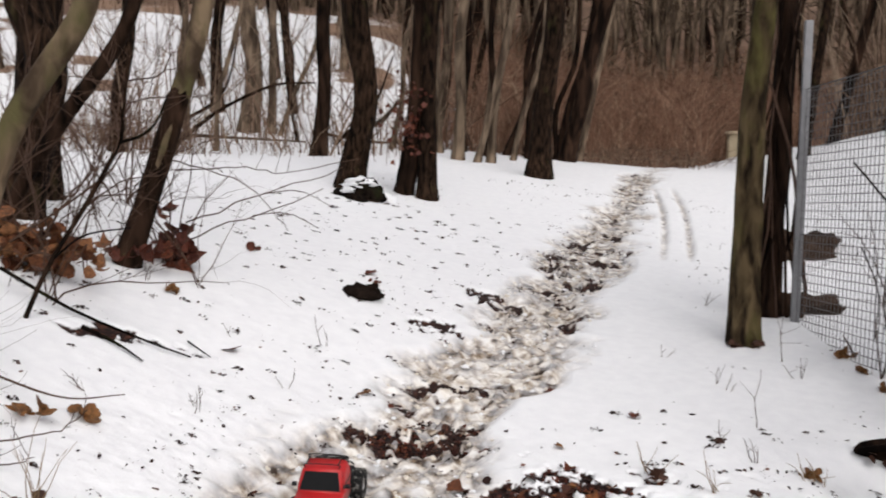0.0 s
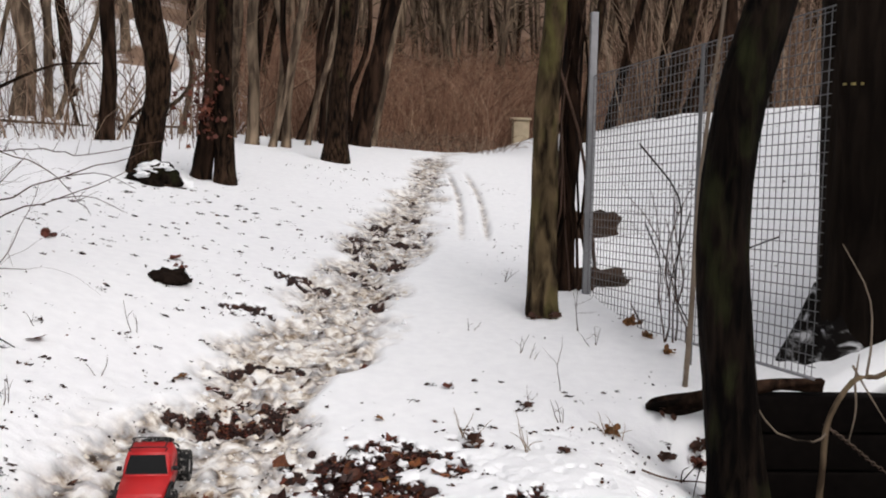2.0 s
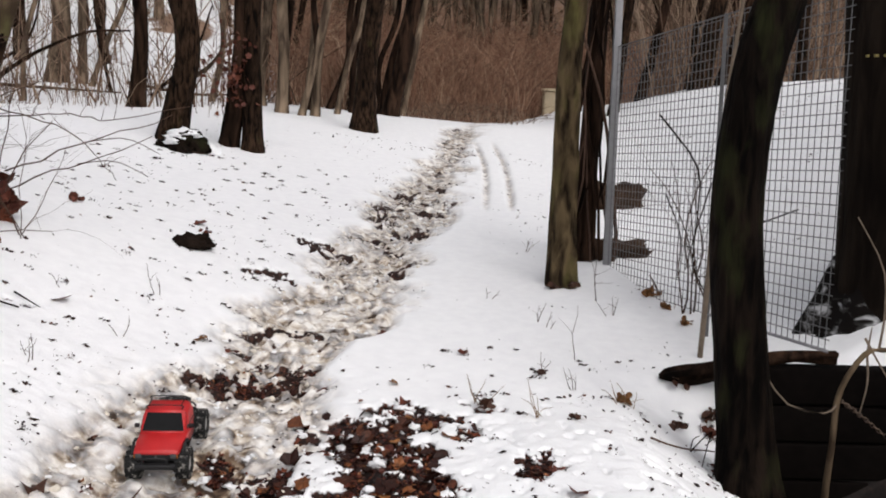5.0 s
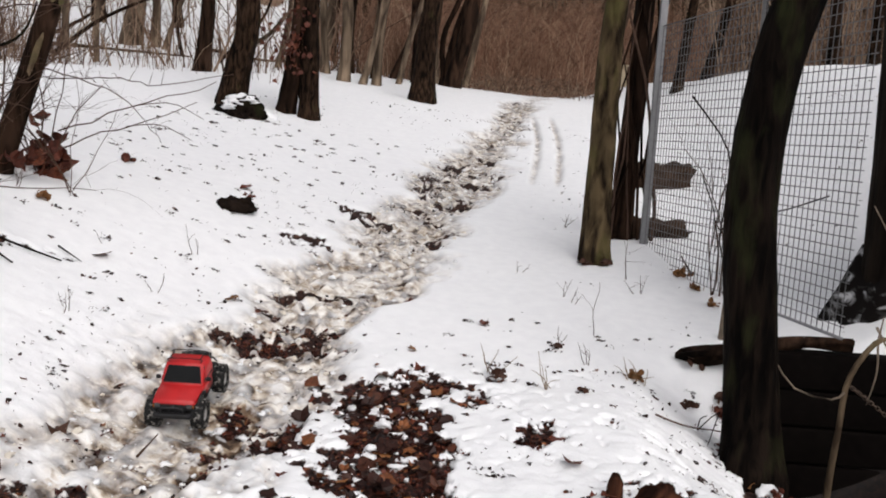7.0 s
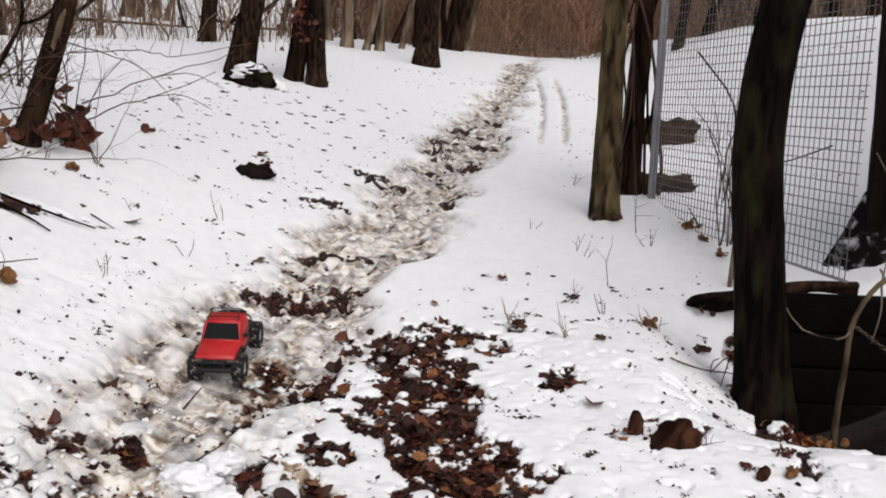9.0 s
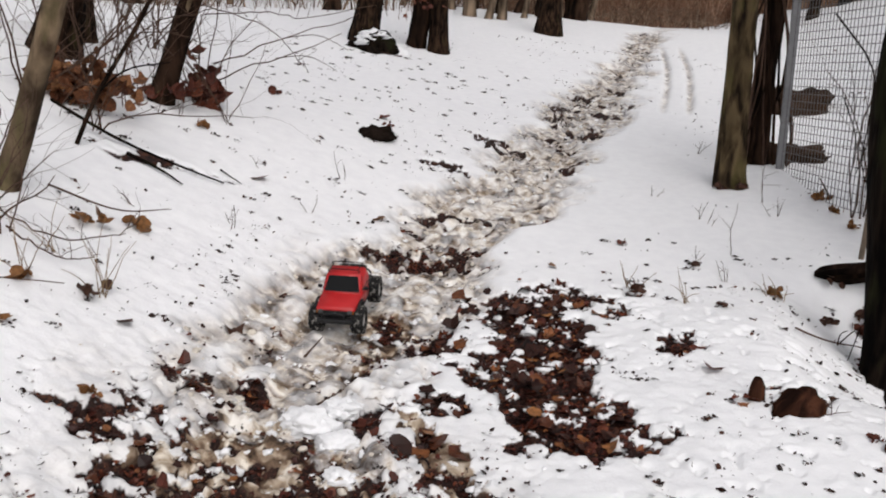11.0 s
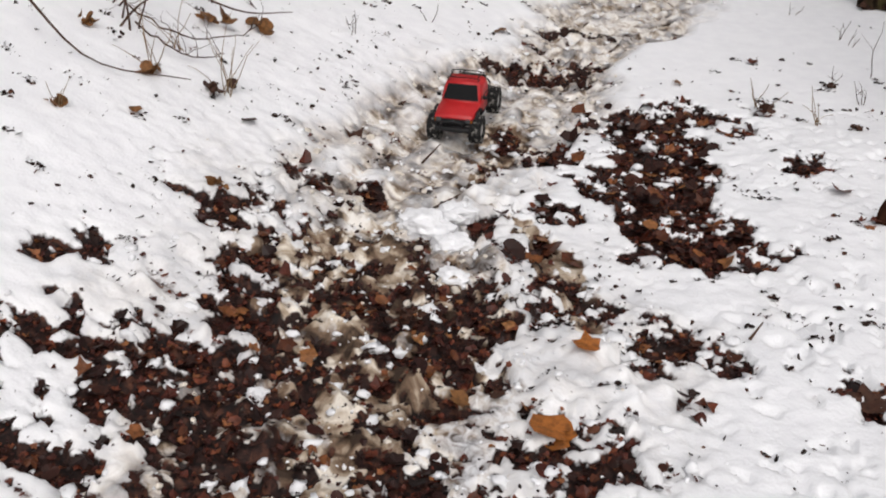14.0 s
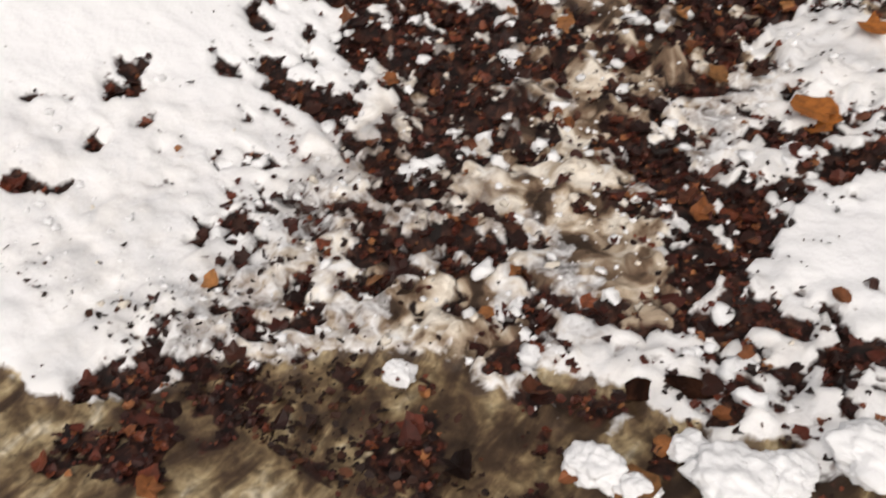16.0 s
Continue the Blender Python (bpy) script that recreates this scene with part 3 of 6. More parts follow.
litter_col = ramp(n, l, grit, [(0.38, (0.006, 0.0028, 0.0024)), (0.54, (0.026, 0.010, 0.007)), (0.74, (0.105, 0.040, 0.022))])
streaked = blend(n, l, 0.55, noise_node(n, l, 6.0, 10.0, (2.6, 0.8, 1.0), 1.6), noise_node(n, l, 9.0, 10.0, None, 0.5))
ice_col = ramp(n, l, streaked, [(0.38, (0.022, 0.013, 0.008)), (0.46, (0.085, 0.053, 0.030)), (0.52, (0.22, 0.155, 0.082)), (0.58, (0.42, 0.33, 0.19)), (0.66, (0.70, 0.62, 0.47))])
floor_col = ramp(n, l, noise_node(n, l, 0.9, 6.0), [(0.3, (0.12, 0.073, 0.050)), (0.6, (0.27, 0.175, 0.12))])


def edged(fac, noise_fac, amount=0.5):
    """A cover's rim broken up by fine noise."""
    mixed = maths(n, l, "ADD", fac, maths(n, l, "MULTIPLY", maths(n, l, "SUBTRACT", noise_fac, 0.5), amount))
    return ramp(n, l, mixed, [(0.38, (0, 0, 0)), (0.62, (1, 1, 1))])


slush_fac = maths(n, l, "MULTIPLY", sep.outputs["Green"], ramp(n, l, mid_n, [(0.3, (0.35, 0.35, 0.35)), (0.62, (1, 1, 1))]))
col = blend(n, l, slush_fac, snow, slush_col)
col = blend(n, l, edged(mire_at.outputs["Fac"], grit, 0.7), col, mire_col)
col = blend(n, l, edged(att.outputs["Alpha"], mid_n, 0.6), col, floor_col)
col = blend(n, l, edged(sep.outputs["Blue"], grit, 0.9), col, blend(n, l, ramp(n, l, grit, [(0.35, (0.25, 0.25, 0.25)), (0.62, (1, 1, 1))]), (0.035, 0.02, 0.012), ice_col))
col = blend(n, l, edged(sep.outputs["Red"], grit, 0.9), col, litter_col)
# soil colour taken near black, with the hollows' shade painted into it
soil_shade_col = ramp(n, l, grit, [(0.35, (0.004, 0.0028, 0.0024)), (0.6, (0.011, 0.006, 0.0045)), (0.8, (0.03, 0.014, 0.009))])
col = blend(n, l, ramp(n, l, bare.outputs["Fac"], [(0.3, (0, 0, 0)), (0.6, (1, 1, 1))]), col, soil_shade_col)
l.new(col, p.inputs["Base Color"])
wet = blend(n, l, sep.outputs["Blue"], (0.72, 0.72, 0.72), (0.4, 0.4, 0.4))
l.new(wet, p.inputs["Roughness"])
p.inputs["Specular IOR Level"].default_value = 0.25
cells = n.new("ShaderNodeTexVoronoi")
cells.feature = "SMOOTH_F1"
cells.inputs["Scale"].default_value, cells.inputs["Smoothness"].default_value, cells.inputs["Detail"].default_value = 30.0, 0.35, 2.0
where = n.new("ShaderNodeTexCoord")
l.new(where.outputs["Object"], cells.inputs["Vector"])
crumbly = blend(n, l, 0.35, ramp(n, l, cells.outputs["Distance"], [(0.05, (1, 1, 1)), (0.75, (0, 0, 0))]), noise_node(n, l, 60.0, 8.0))
soft_snow = blend(n, l, 0.35, fine, mid_n)
loose = maths(n, l, "MULTIPLY", sep.outputs["Green"], ramp(n, l, mid_n, [(0.35, (0.4, 0.4, 0.4)), (0.6, (1, 1, 1))]))
bump(n, l, p, blend(n, l, loose, blend(n, l, 1.0, soft_snow, (0.36, 0.36, 0.36), "MULTIPLY"), crumbly), 0.75, 0.014)
ground_me.materials.append(m)
tagged(new("ground", ground_me), "snow-covered slope with a trodden slushy track and bare leaf patches", "ground", kind="structure")


def on(x, y, lift=0.0):
    """A place on the ground."""
    return np.array([x, y, float(surface_z(np.array([x]), np.array([y]))[0]) + lift])


# ---- trees ----
def limb(geo, start, way, length, radius, depth, r, sides=5):
    """A crooked bough with side shoots."""
    pts, p_, d_ = [start], np.array(start, float), np.array(way, float)
    steps = 5
    for k in range(steps):
        d_ = d_ + r.normal(0, 0.16, 3) + (0, 0, 0.07)
        d_ /= np.linalg.norm(d_)
        p_ = p_ + d_ * length / steps
        pts.append(p_.copy())
    geo.tube(pts, np.linspace(radius, radius * 0.25, steps + 1), sides, cap=False)
    if depth:
        for k in range(r.integers(2, 5)):
            i = r.integers(1, steps + 1)
            w = (np.array(pts[i]) - pts[i - 1])
            w = w / np.linalg.norm(w) + r.normal(0, 0.6, 3)
            limb(geo, pts[i], w / np.linalg.norm(w), length * r.uniform(0.35, 0.6), radius * 0.45, depth - 1, r, max(3, sides - 1))


def tree(name, label, base, line, radius, mat, seed, height=9.0, boughs=9, low=0.45, sides=14, flare=0.45, twigs=None, depth=2, category="tree", group="", rough=0.10):
    """A tapered trunk along line (offsets from the base), with boughs above."""
    r = np.random.default_rng(seed)
    top = np.array(line[-1], float)
    drift = np.array(line[-1], float) - np.array(line[-2], float)
    pts = [np.zeros(3) + (0, 0, -0.15)] + [np.array(q, float) for q in line]
    while pts[-1][2] < height - 0.5:
        step = drift / max(np.linalg.norm(drift), 1e-6) * 1.2 + np.array([*r.normal(0, 0.10, 2), 0.3])
        pts.append(pts[-1] + step)
        drift = drift * 0.6 + np.array([0, 0, 0.5])
    path = curve(pts, 34)
    h = np.clip(path[:, 2] / height, 0, 1)
    rad = radius * (1 - 0.72 * h) * (1 + flare * np.exp(-np.maximum(path[:, 2], 0) / (1.1 * radius + 0.04)))
    ob = thing(name, tuple(base), label, category, group)
    part("trunk", Geo().tube(path, rad, sides, rough, seed), mat, ob)
    for k in range(boughs):
        crown = Geo()
        i = int(np.searchsorted(path[:, 2], (max(low, min(0.6, 3.0 / height)) + (0.97 - low) * (k + r.random()) / boughs) * height).clip(3, 33))
        a = r.uniform(0, 2 * np.pi)
        limb(crown, path[i], (math.cos(a), math.sin(a), r.uniform(0.3, 0.9)), height * r.uniform(0.14, 0.26) * (1.2 - 0.6 * h[i]), rad[i] * 0.5, depth, r)
        part("bough", crown, twigs or mat, ob)
    return ob


def dead_leaves(geo, centre, spread, count, size, r, up=0.5, lobed=True):
    """A heap of curled dead leaves."""
    for k in range(count):
        c = np.array(centre) + r.normal(0, 1, 3) * np.array(spread) * (1, 1, 0.5) + (0, 0, abs(r.normal(0, spread[2])))
        leaf_shape(geo, c, size * r.uniform(0.6, 1.2), r, up, lobed or r.random() < 0.3, None, None if lobed else r.uniform(0.5, 1.3))


def leaf_shape(geo, centre, size, r, tilt=0.4, lobed=True, turn=None, curl=None):
    """One lobed leaf, curled a little."""
    angle = np.arange(11) * 2 * np.pi / 11
    reach = np.array([0.55, 0.95, 0.70, 0.92, 0.66, 0.78, 0.78, 0.66, 0.92, 0.70, 0.95]) if lobed else np.array([0.25, 0.5, 0.62, 0.7, 0.8, 1.0, 1.0, 0.8, 0.7, 0.62, 0.5])
    reach = reach * r.uniform(0.85, 1.1, 11)
    x_, y_ = reach * np.cos(angle - np.pi / 2) * 0.5 * size, reach * np.sin(angle - np.pi / 2) * 0.5 * size
    k1, k2 = (r.normal(0, 0.45, 2) if curl is None else (curl, curl * 0.6))
    z_ = (k1 * x_ * x_ + k2 * y_ * y_ + 0.4 * r.normal() * x_ * y_) * 2.2 / size + r.normal(0, 0.02 * size, 11)
    v = np.stack([np.r_[x_, 0], np.r_[y_, 0], np.r_[z_, 0]], -1)
    m3 = np.array(Euler((r.normal(0, tilt), r.normal(0, tilt), r.uniform(0, 6.3) if turn is None else turn)).to_matrix())
    geo.add(v @ m3.T + np.asarray(centre), [(i, (i + 1) % 11, 11) for i in range(11)])


# trees beside the path
tree("dark_tree", "near dark wet trunk leaning by the wire fence", on(1.345, 4.00), [(0, 0, 0), (-0.04, 0.02, 0.4), (-0.085, 0.03, 0.85), (-0.115, 0.03, 1.3), (-0.07, 0.03, 1.75), (0.02, 0.03, 2.1), (0.20, 0.05, 2.8)], 0.116, bark_dark, 21, 8.5, 8, 0.42, 20, 0.3)
fluted_tree = tree("fluted_tree", "slender trunk with fluted green-tinged bark beside fence post", on(0.79, 6.24), [(0, 0, 0), (-0.005, 0, 0.6), (0.0, 0, 1.3), (0.05, 0, 2.2), (0.1, 0.02, 3.2)], 0.088, bark_mossy, 22, 8.0, 7, 0.45, 18, 0.2, rough=0.16)
vine_tree = tree("vine_tree", "brown trunk wrapped in climbing stems behind fence post", on(1.02, 6.95), [(0, 0, 0), (0.01, 0, 0.7), (0.03, 0, 1.4), (0.05, 0.02, 2.4), (0.1, 0.05, 3.4)], 0.075, bark_brown, 23, 7.5, 6, 0.45, 14, 0.3)
for k in range(13):
    r = np.random.default_rng(400 + k)
    a, b = r.uniform(-0.16, 0.20), r.uniform(-0.10, 0.16)
    s = np.linspace(0, 2.4 + r.random(), 12)
    sway, roll = r.normal(0, 0.07), r.uniform(0, 6)
    path = np.stack([a + (b - a) * s / 2.6 + sway * np.sin(2.2 * s + roll) + 0.025 * np.sin(5.3 * s + 2 * roll), -0.07 + 0.03 * np.cos(3 * s + k), s - 0.05], -1)
    part("climbing_stem", Geo().tube(path, np.linspace(0.014, 0.005, 12) * r.uniform(0.5, 1.1), 5), bark_brown if k % 3 else twig_brown, vine_tree, "thin woody climbing stem")

tree("bent_tree", "dark bent trunk with a snowy stump at its foot", on(-2.66, 9.73), [(0, 0, 0), (0.07, 0, 0.4), (0.16, 0, 0.75), (0.15, 0, 1.15), (0.06, 0, 1.6), (0.02, 0.05, 2.4)], 0.132, bark_deep, 24, 11, 9, 0.35, 20, 0.4, rough=0.2)
forked_tree = tree("forked_tree", "dark forked trunk with clinging brown leaves", on(-1.92, 9.96), [(0, 0, 0), (0.0, 0, 0.8), (0.02, 0, 1.6), (0.06, 0.05, 2.6)], 0.092, bark_deep, 25, 11, 9, 0.35, 20, 0.4, rough=0.2)
part("side_trunk", Geo().tube(curve([(-0.27, 0.03, -0.15), (-0.24, 0.03, 0.12), (-0.17, 0.02, 0.55), (-0.11, 0.02, 1.2), (-0.10, 0.05, 2.2), (-0.2, 0.1, 4.0)], 20), np.linspace(0.12, 0.04, 20), 14, 0.22, 4), bark_brown, forked_tree, "reddish-brown side trunk")
cling = Geo()
dead_leaves(cling, (-0.16, -0.10, 0.55), (0.09, 0.05, 0.24), 120, 0.07, np.random.default_rng(61), 1.0)
part("dead_leaves", cling, leaf_red, forked_tree, "withered red-brown leaves")
tree("slim_dark_tree", "slim dark trunk at the edge of the track", on(-1.045, 12.85), [(0, 0, 0), (0.03, 0, 0.7), (0.08, 0, 1.3), (0.17, 0, 2.1)], 0.13, bark_deep, 26, 12, 9, 0.35, 14, 0.5)
leaning_tree = tree("leaning_tree", "thin leaning trunk, tan above and dark below, among shrubs", on(-2.56, 5.04), [(0, 0, 0), (0.13, 0, 0.36), (0.27, 0, 0.76), (0.40, 0, 1.14), (0.46, 0, 1.4), (0.55, 0.03, 2.0)], 0.062, bark_grey, 27, 6.5, 7, 0.5, 14, 0.25)
# sleeve of darker brown bark round the lower trunk
sleeve_line = curve([(0, 0, -0.15), (0, 0, 0), (0.13, 0, 0.36), (0.27, 0, 0.76), (0.33, 0, 0.93)], 18)
part("lower_bark", Geo().tube(sleeve_line, 0.0645 * (1 - 0.11 * np.maximum(sleeve_line[:, 2], 0)) * (1 + 0.28 * np.exp(-np.maximum(sleeve_line[:, 2], 0) / 0.108)) * np.r_[np.ones(15), 0.985, 0.96, 0.9], 14, 0.09, 29), bark_brown, leaning_tree, "dark brown bark low on the trunk")
tree("smooth_grey_tree", "slanting smooth grey-tan trunk rising from the snowy bank", on(-2.34, 3.22), [(0, 0, 0), (0.08, 0, 0.19), (0.19, 0, 0.49), (0.30, 0.02, 0.82), (0.42, 0.03, 1.02), (0.58, 0.04, 1.24), (0.64, 0.04, 1.45), (0.7, 0.05, 1.9)], 0.050, bark_grey, 28, 6.0, 6, 0.55, 16, 0.15, rough=0.05)
tree("dark_tree", "thick dark trunk on the bank behind shrubs", on(-3.32, 5.2), [(0, 0, 0), (0.14, 0, 0.45), (0.22, 0, 0.85), (0.10, 0, 1.15), (0.0, 0, 1.6), (-0.1, 0, 2.2)], 0.12, bark_deep, 29, 9, 8, 0.4, 14, 0.4)
tree("slanting_tree", "thin reddish-brown slanting trunk on the bank", on(-3.02, 4.62), [(0, 0, 0), (0.12, 0, 0.3), (0.38, 0, 0.66), (0.63, 0, 0.96), (0.75, 0, 1.2), (0.9, 0, 1.8)], 0.042, bark_brown, 30, 5.5, 6, 0.5, 10, 0.2)

# trees standing behind, each in its own place: x, y, radius, lean, kind
BEHIND = ((-2.30, 14.0, 0.085, 0.01, 2), (-1.83, 14.0, 0.065, 0.12, 2), (-1.99, 13.8, 0.05, 0.24, 2), (-0.89, 15.8, 0.13, 0.24, 1), (-1.02, 16.2, 0.10, 0.20, 1), (-3.90, 12.6, 0.10, 0.04, 1), (-6.68, 18.4, 0.08, 0.0, 2),
          (-6.45, 18.2, 0.05, 0.35, 2), (-3.55, 5.75, 0.14, 0.02, 0), (-1.55, 16.5, 0.06, 0.15, 2), (-1.3, 17.5, 0.07, -0.1, 2), (-2.6, 16.0, 0.09, 0.05, 1), (-3.2, 17.0, 0.08, 0.1, 2), (-1.75, 18.2, 0.08, 0.12, 1),
          (-6.9, 12.9, 0.11, 0.1, 0), (-8.4, 19.8, 0.13, 0.05, 1))
SLENDER = ((-2.05, 15.2, 0.055, 0.03), (-1.62, 14.9, 0.045, 0.16), (-2.75, 15.0, 0.06, -0.04), (-1.45, 15.4, 0.05, 0.1), (-3.05, 16.2, 0.05, 0.08), (-2.4, 17.1, 0.06, 0.0), (-1.1, 17.0, 0.05, 0.12), (-0.75, 17.2, 0.06, 0.2), (-3.7, 15.8, 0.05, 0.2), (-5.9, 17.6, 0.035, -0.1), (-7.6, 16.6, 0.07, 0.12), (-6.0, 14.2, 0.04, 0.2), (-1.9, 16.3, 0.06, 0.22))
kinds = ((bark_deep, "dark bare woodland tree in snow"), (bark_brown, "brown bare woodland tree in snow"), (bark_far, "grey-tan bare woodland tree in snow"))
for k, (x, y, rad, lean, kind) in enumerate(BEHIND):
    r = np.random.default_rng(500 + k)
    line = [(0, 0, 0)] + [(lean * h + 0.05 * r.normal(), 0.05 * r.normal(), h) for h in (0.8, 1.6, 2.6)]
    tree("woodland_tree", kinds[kind][1], on(x, y), line, rad, kinds[kind][0], 500 + k, 9 + 3 * r.random(), 8, 0.25, 9, 0.35, depth=1, group="woodland trees")

for k, (x, y, rad, lean) in enumerate(SLENDER):
    r = np.random.default_rng(560 + k)
    line = [(0, 0, 0)] + [(lean * h + 0.07 * r.normal(), 0.05 * r.normal(), h) for h in (0.8, 1.6, 2.6)]
    tree("woodland_tree", kinds[2][1] if k % 3 else kinds[1][1], on(x, y), line, rad, bark_far if k % 3 else bark_brown, 560 + k, 7 + 3 * r.random(), 7, 0.25, 8, 0.25, depth=1, group="woodland trees")

# the wood beyond, from a few grown kinds
masters = []
for k in range(6):
    r = np.random.default_rng(600 + k)
    line = [(0, 0, 0)] + [(0.09 * (k - 2.5) * h + 0.08 * r.normal(), 0.08 * r.normal(), h) for h in (1.0, 2.0, 3.4)]
    masters.append(tree("woodland_tree", kinds[k % 3][1], on(-9.5 + 1.3 * k, 21.5 + 1.3 * k), line, 0.09 + 0.012 * k, kinds[k % 3][0], 600 + k, 11, 11, 0.15, 8, 0.3, depth=2, group="woodland trees"))
r = np.random.default_rng(77)
placed = 0
while placed < 95:
    y = r.uniform(17.5, 46)
    x = r.uniform(-0.62, 0.62) * (y + 4)
    if -0.14 * y < x < 0.17 * y and y < 27:
        continue
    if x > 0 and y < 19:
        continue
    ob = copy_thing(masters[r.integers(6)], Matrix.Translation(on(x, y)) @ pose(0, 0, 0, 0, 0, r.uniform(0, 360)) @ Matrix.Diagonal((*(r.uniform(0.75, 1.25),) * 3, 1)))
    placed += 1

# trees on the mound behind the fence
for k, (x, y, rad, lean) in enumerate(((3.75, 14.9, 0.14, 0.18), (4.3, 15.6, 0.12, 0.3), (2.6, 15.5, 0.08, 0.1), (4.6, 14.5, 0.09, -0.05), (5.3, 13.0, 0.07, 0.12), (3.3, 17.0, 0.09, 0.22), (5.8, 16.5, 0.1, 0.0), (6.5, 13.5, 0.08, 0.15), (4.2, 17.5, 0.07, 0.1), (2.3, 17.5, 0.06, 0.2))):
    r = np.random.default_rng(700 + k)
    tree("woodland_tree", kinds[k % 2][1], on(x, y), [(0, 0, 0)] + [(lean * h, 0.04 * r.normal(), h) for h in (0.9, 1.8, 2.8)], rad, kinds[k % 2][0], 700 + k, 9, 9, 0.2, 9, 0.3, depth=2, group="woodland trees")

# the far wood, too thick to count
far = Geo()
r = np.random.default_rng(88)
for k in range(1300):
    y = r.uniform(27, 90)
    x = r.uniform(-0.65, 0.65) * y
    b = np.array([x, y, float(ground_z(x, y)) - 0.3])
    h, lean = r.uniform(6, 12), r.normal(0, 0.08, 2)
    top = b + (lean[0] * h, lean[1] * h, h)
    far.tube([b, 0.5 * (b + top) + (r.normal(0, 0.15), 0, 0), top], [r.uniform(0.06, 0.16), 0.07, 0.02], 4, cap=False)
    for j in range(7):
        s = r.uniform(0.1, 0.95)
        q = b + s * (top - b)
        w = np.array([r.normal(0, 1), r.normal(0, 0.5), r.uniform(0.3, 1.2)])
        far.tube([q, q + w * 0.9, q + w * 1.6 + (0, 0, 0.4)], [0.03, 0.02, 0.008], 3, cap=False)
solo("far_wood", far, bark_far, "leafless brown wood climbing the far hillside", "wood", kind="stuff")

brush = Geo()
r = np.random.default_rng(89)
for k in range(12000):
    y = r.uniform(18.4, 30)
    x = r.uniform(-0.17, 0.17) * y + r.normal(0, 0.6) + 0.2
    if y < 22.5 and x > 0.078 * y:
        continue
    b = np.array([x, y, float(ground_z(x, y)) - 0.05])
    h = r.uniform(0.5, 2.3) * (0.8 + 0.5 * (y - 18) / 10)
    w = np.array([r.normal(0, 0.22), r.normal(0, 0.2), 1.0])
    mid_p = b + w * h * 0.5 + r.normal(0, 0.05, 3)
    tip = mid_p + np.array([w[0] * 1.6 + r.normal(0, 0.3), w[1], 0.7]) * h * 0.4
    brush.tube([b, mid_p, tip, tip + np.array([w[0] * 1.2 + r.normal(0, 0.4), 0, r.uniform(-0.5, 0.35)]) * h * 0.3], [0.007, 0.0055, 0.004, 0.0025], 3, cap=False)
solo("brush_thicket", brush, twig_red, "leafless reddish-brown brush thicket beyond the crest", "thicket", kind="stuff")

side = Geo()
r = np.random.default_rng(91)
for k in range(2600):
    y = r.uniform(16.5, 32)
    x = r.uniform(0.20, 0.6) * y
    b = np.array([x, y, float(ground_z(x, y)) - 0.05])
    h = r.uniform(0.6, 3.4)
    w = np.array([r.normal(0, 0.3), r.normal(0, 0.3), 1.0])
    mid_p = b + w * h * 0.5 + r.normal(0, 0.06, 3)
    side.tube([b, mid_p, mid_p + np.array([w[0] * 1.6 + r.normal(0, 0.2), w[1], 0.9]) * h * 0.5], [0.012, 0.009, 0.004], 3, cap=False)
solo("brush_thicket", side, twig_mixed, "leafless brown brush behind the snowy mound", "thicket", kind="stuff")

under = Geo()
r = np.random.default_rng(90)
for k in range(520):
    y = 12.6 + 15 * r.random() ** 0.9
    x = -r.uniform(0.09, 0.62) * y - 0.9
    if y < 14 and x > -3:
        continue
    b = np.array([x, y, float(ground_z(x, y)) - 0.03])
    h = r.uniform(0.3, 3.2) * r.uniform(0.4, 1)
    w = np.array([r.normal(0, 0.28), r.normal(0, 0.2), 1.0])
    bend = r.normal(0, 0.25) * h
    s = np.linspace(0, 1, 5)[:, None]
    pts = b + w * h * s + np.array([bend, 0, -0.15 * abs(bend)]) * s ** 2
    wide = r.uniform(0.006, 0.018)
    under.tube(pts, np.linspace(wide, 0.003, 5), 4, cap=False)
    for j in range(r.integers(2, 7)):
        q = pts[r.integers(1, 5)]
        t_ = np.array([r.normal(0, 0.6), r.normal(0, 0.3), r.uniform(0.1, 0.9)]) * h * 0.28
        under.tube([q, q + t_ * 0.55, q + t_ + (0, 0, 0.06 * h)], [0.005, 0.004, 0.002], 3, cap=False)
solo("undergrowth", under, twig_mixed, "thin bare saplings and brambles on the snowy hillside", "undergrowth", kind="stuff")

fringe = Geo()
r = np.random.default_rng(92)
for k in range(560):
    y = r.uniform(11.5, 18)
    x = -r.uniform(0.16, 0.62) * y - 0.6 if k % 3 else r.uniform(-2.6, 1.2)
    if k % 3 == 0:
        y = r.uniform(16.2, 18)
    b = np.array([x, y, float(ground_z(x, y)) - 0.02])
    h, w = r.uniform(0.12, 0.75) * (1 if k % 3 else 0.6), np.array([r.normal(0, 0.22), r.normal(0, 0.15), 1.0])
    fringe.tube([b, b + w * h * 0.55, b + w * h + (r.normal(0, 0.14) * h, 0, 0)], [0.004, 0.0035, 0.002], 3, cap=False)
solo("dry_stalks", fringe, twig_mixed, "thin dry stalks fringing the snowy clearing", "stalks", kind="stuff")

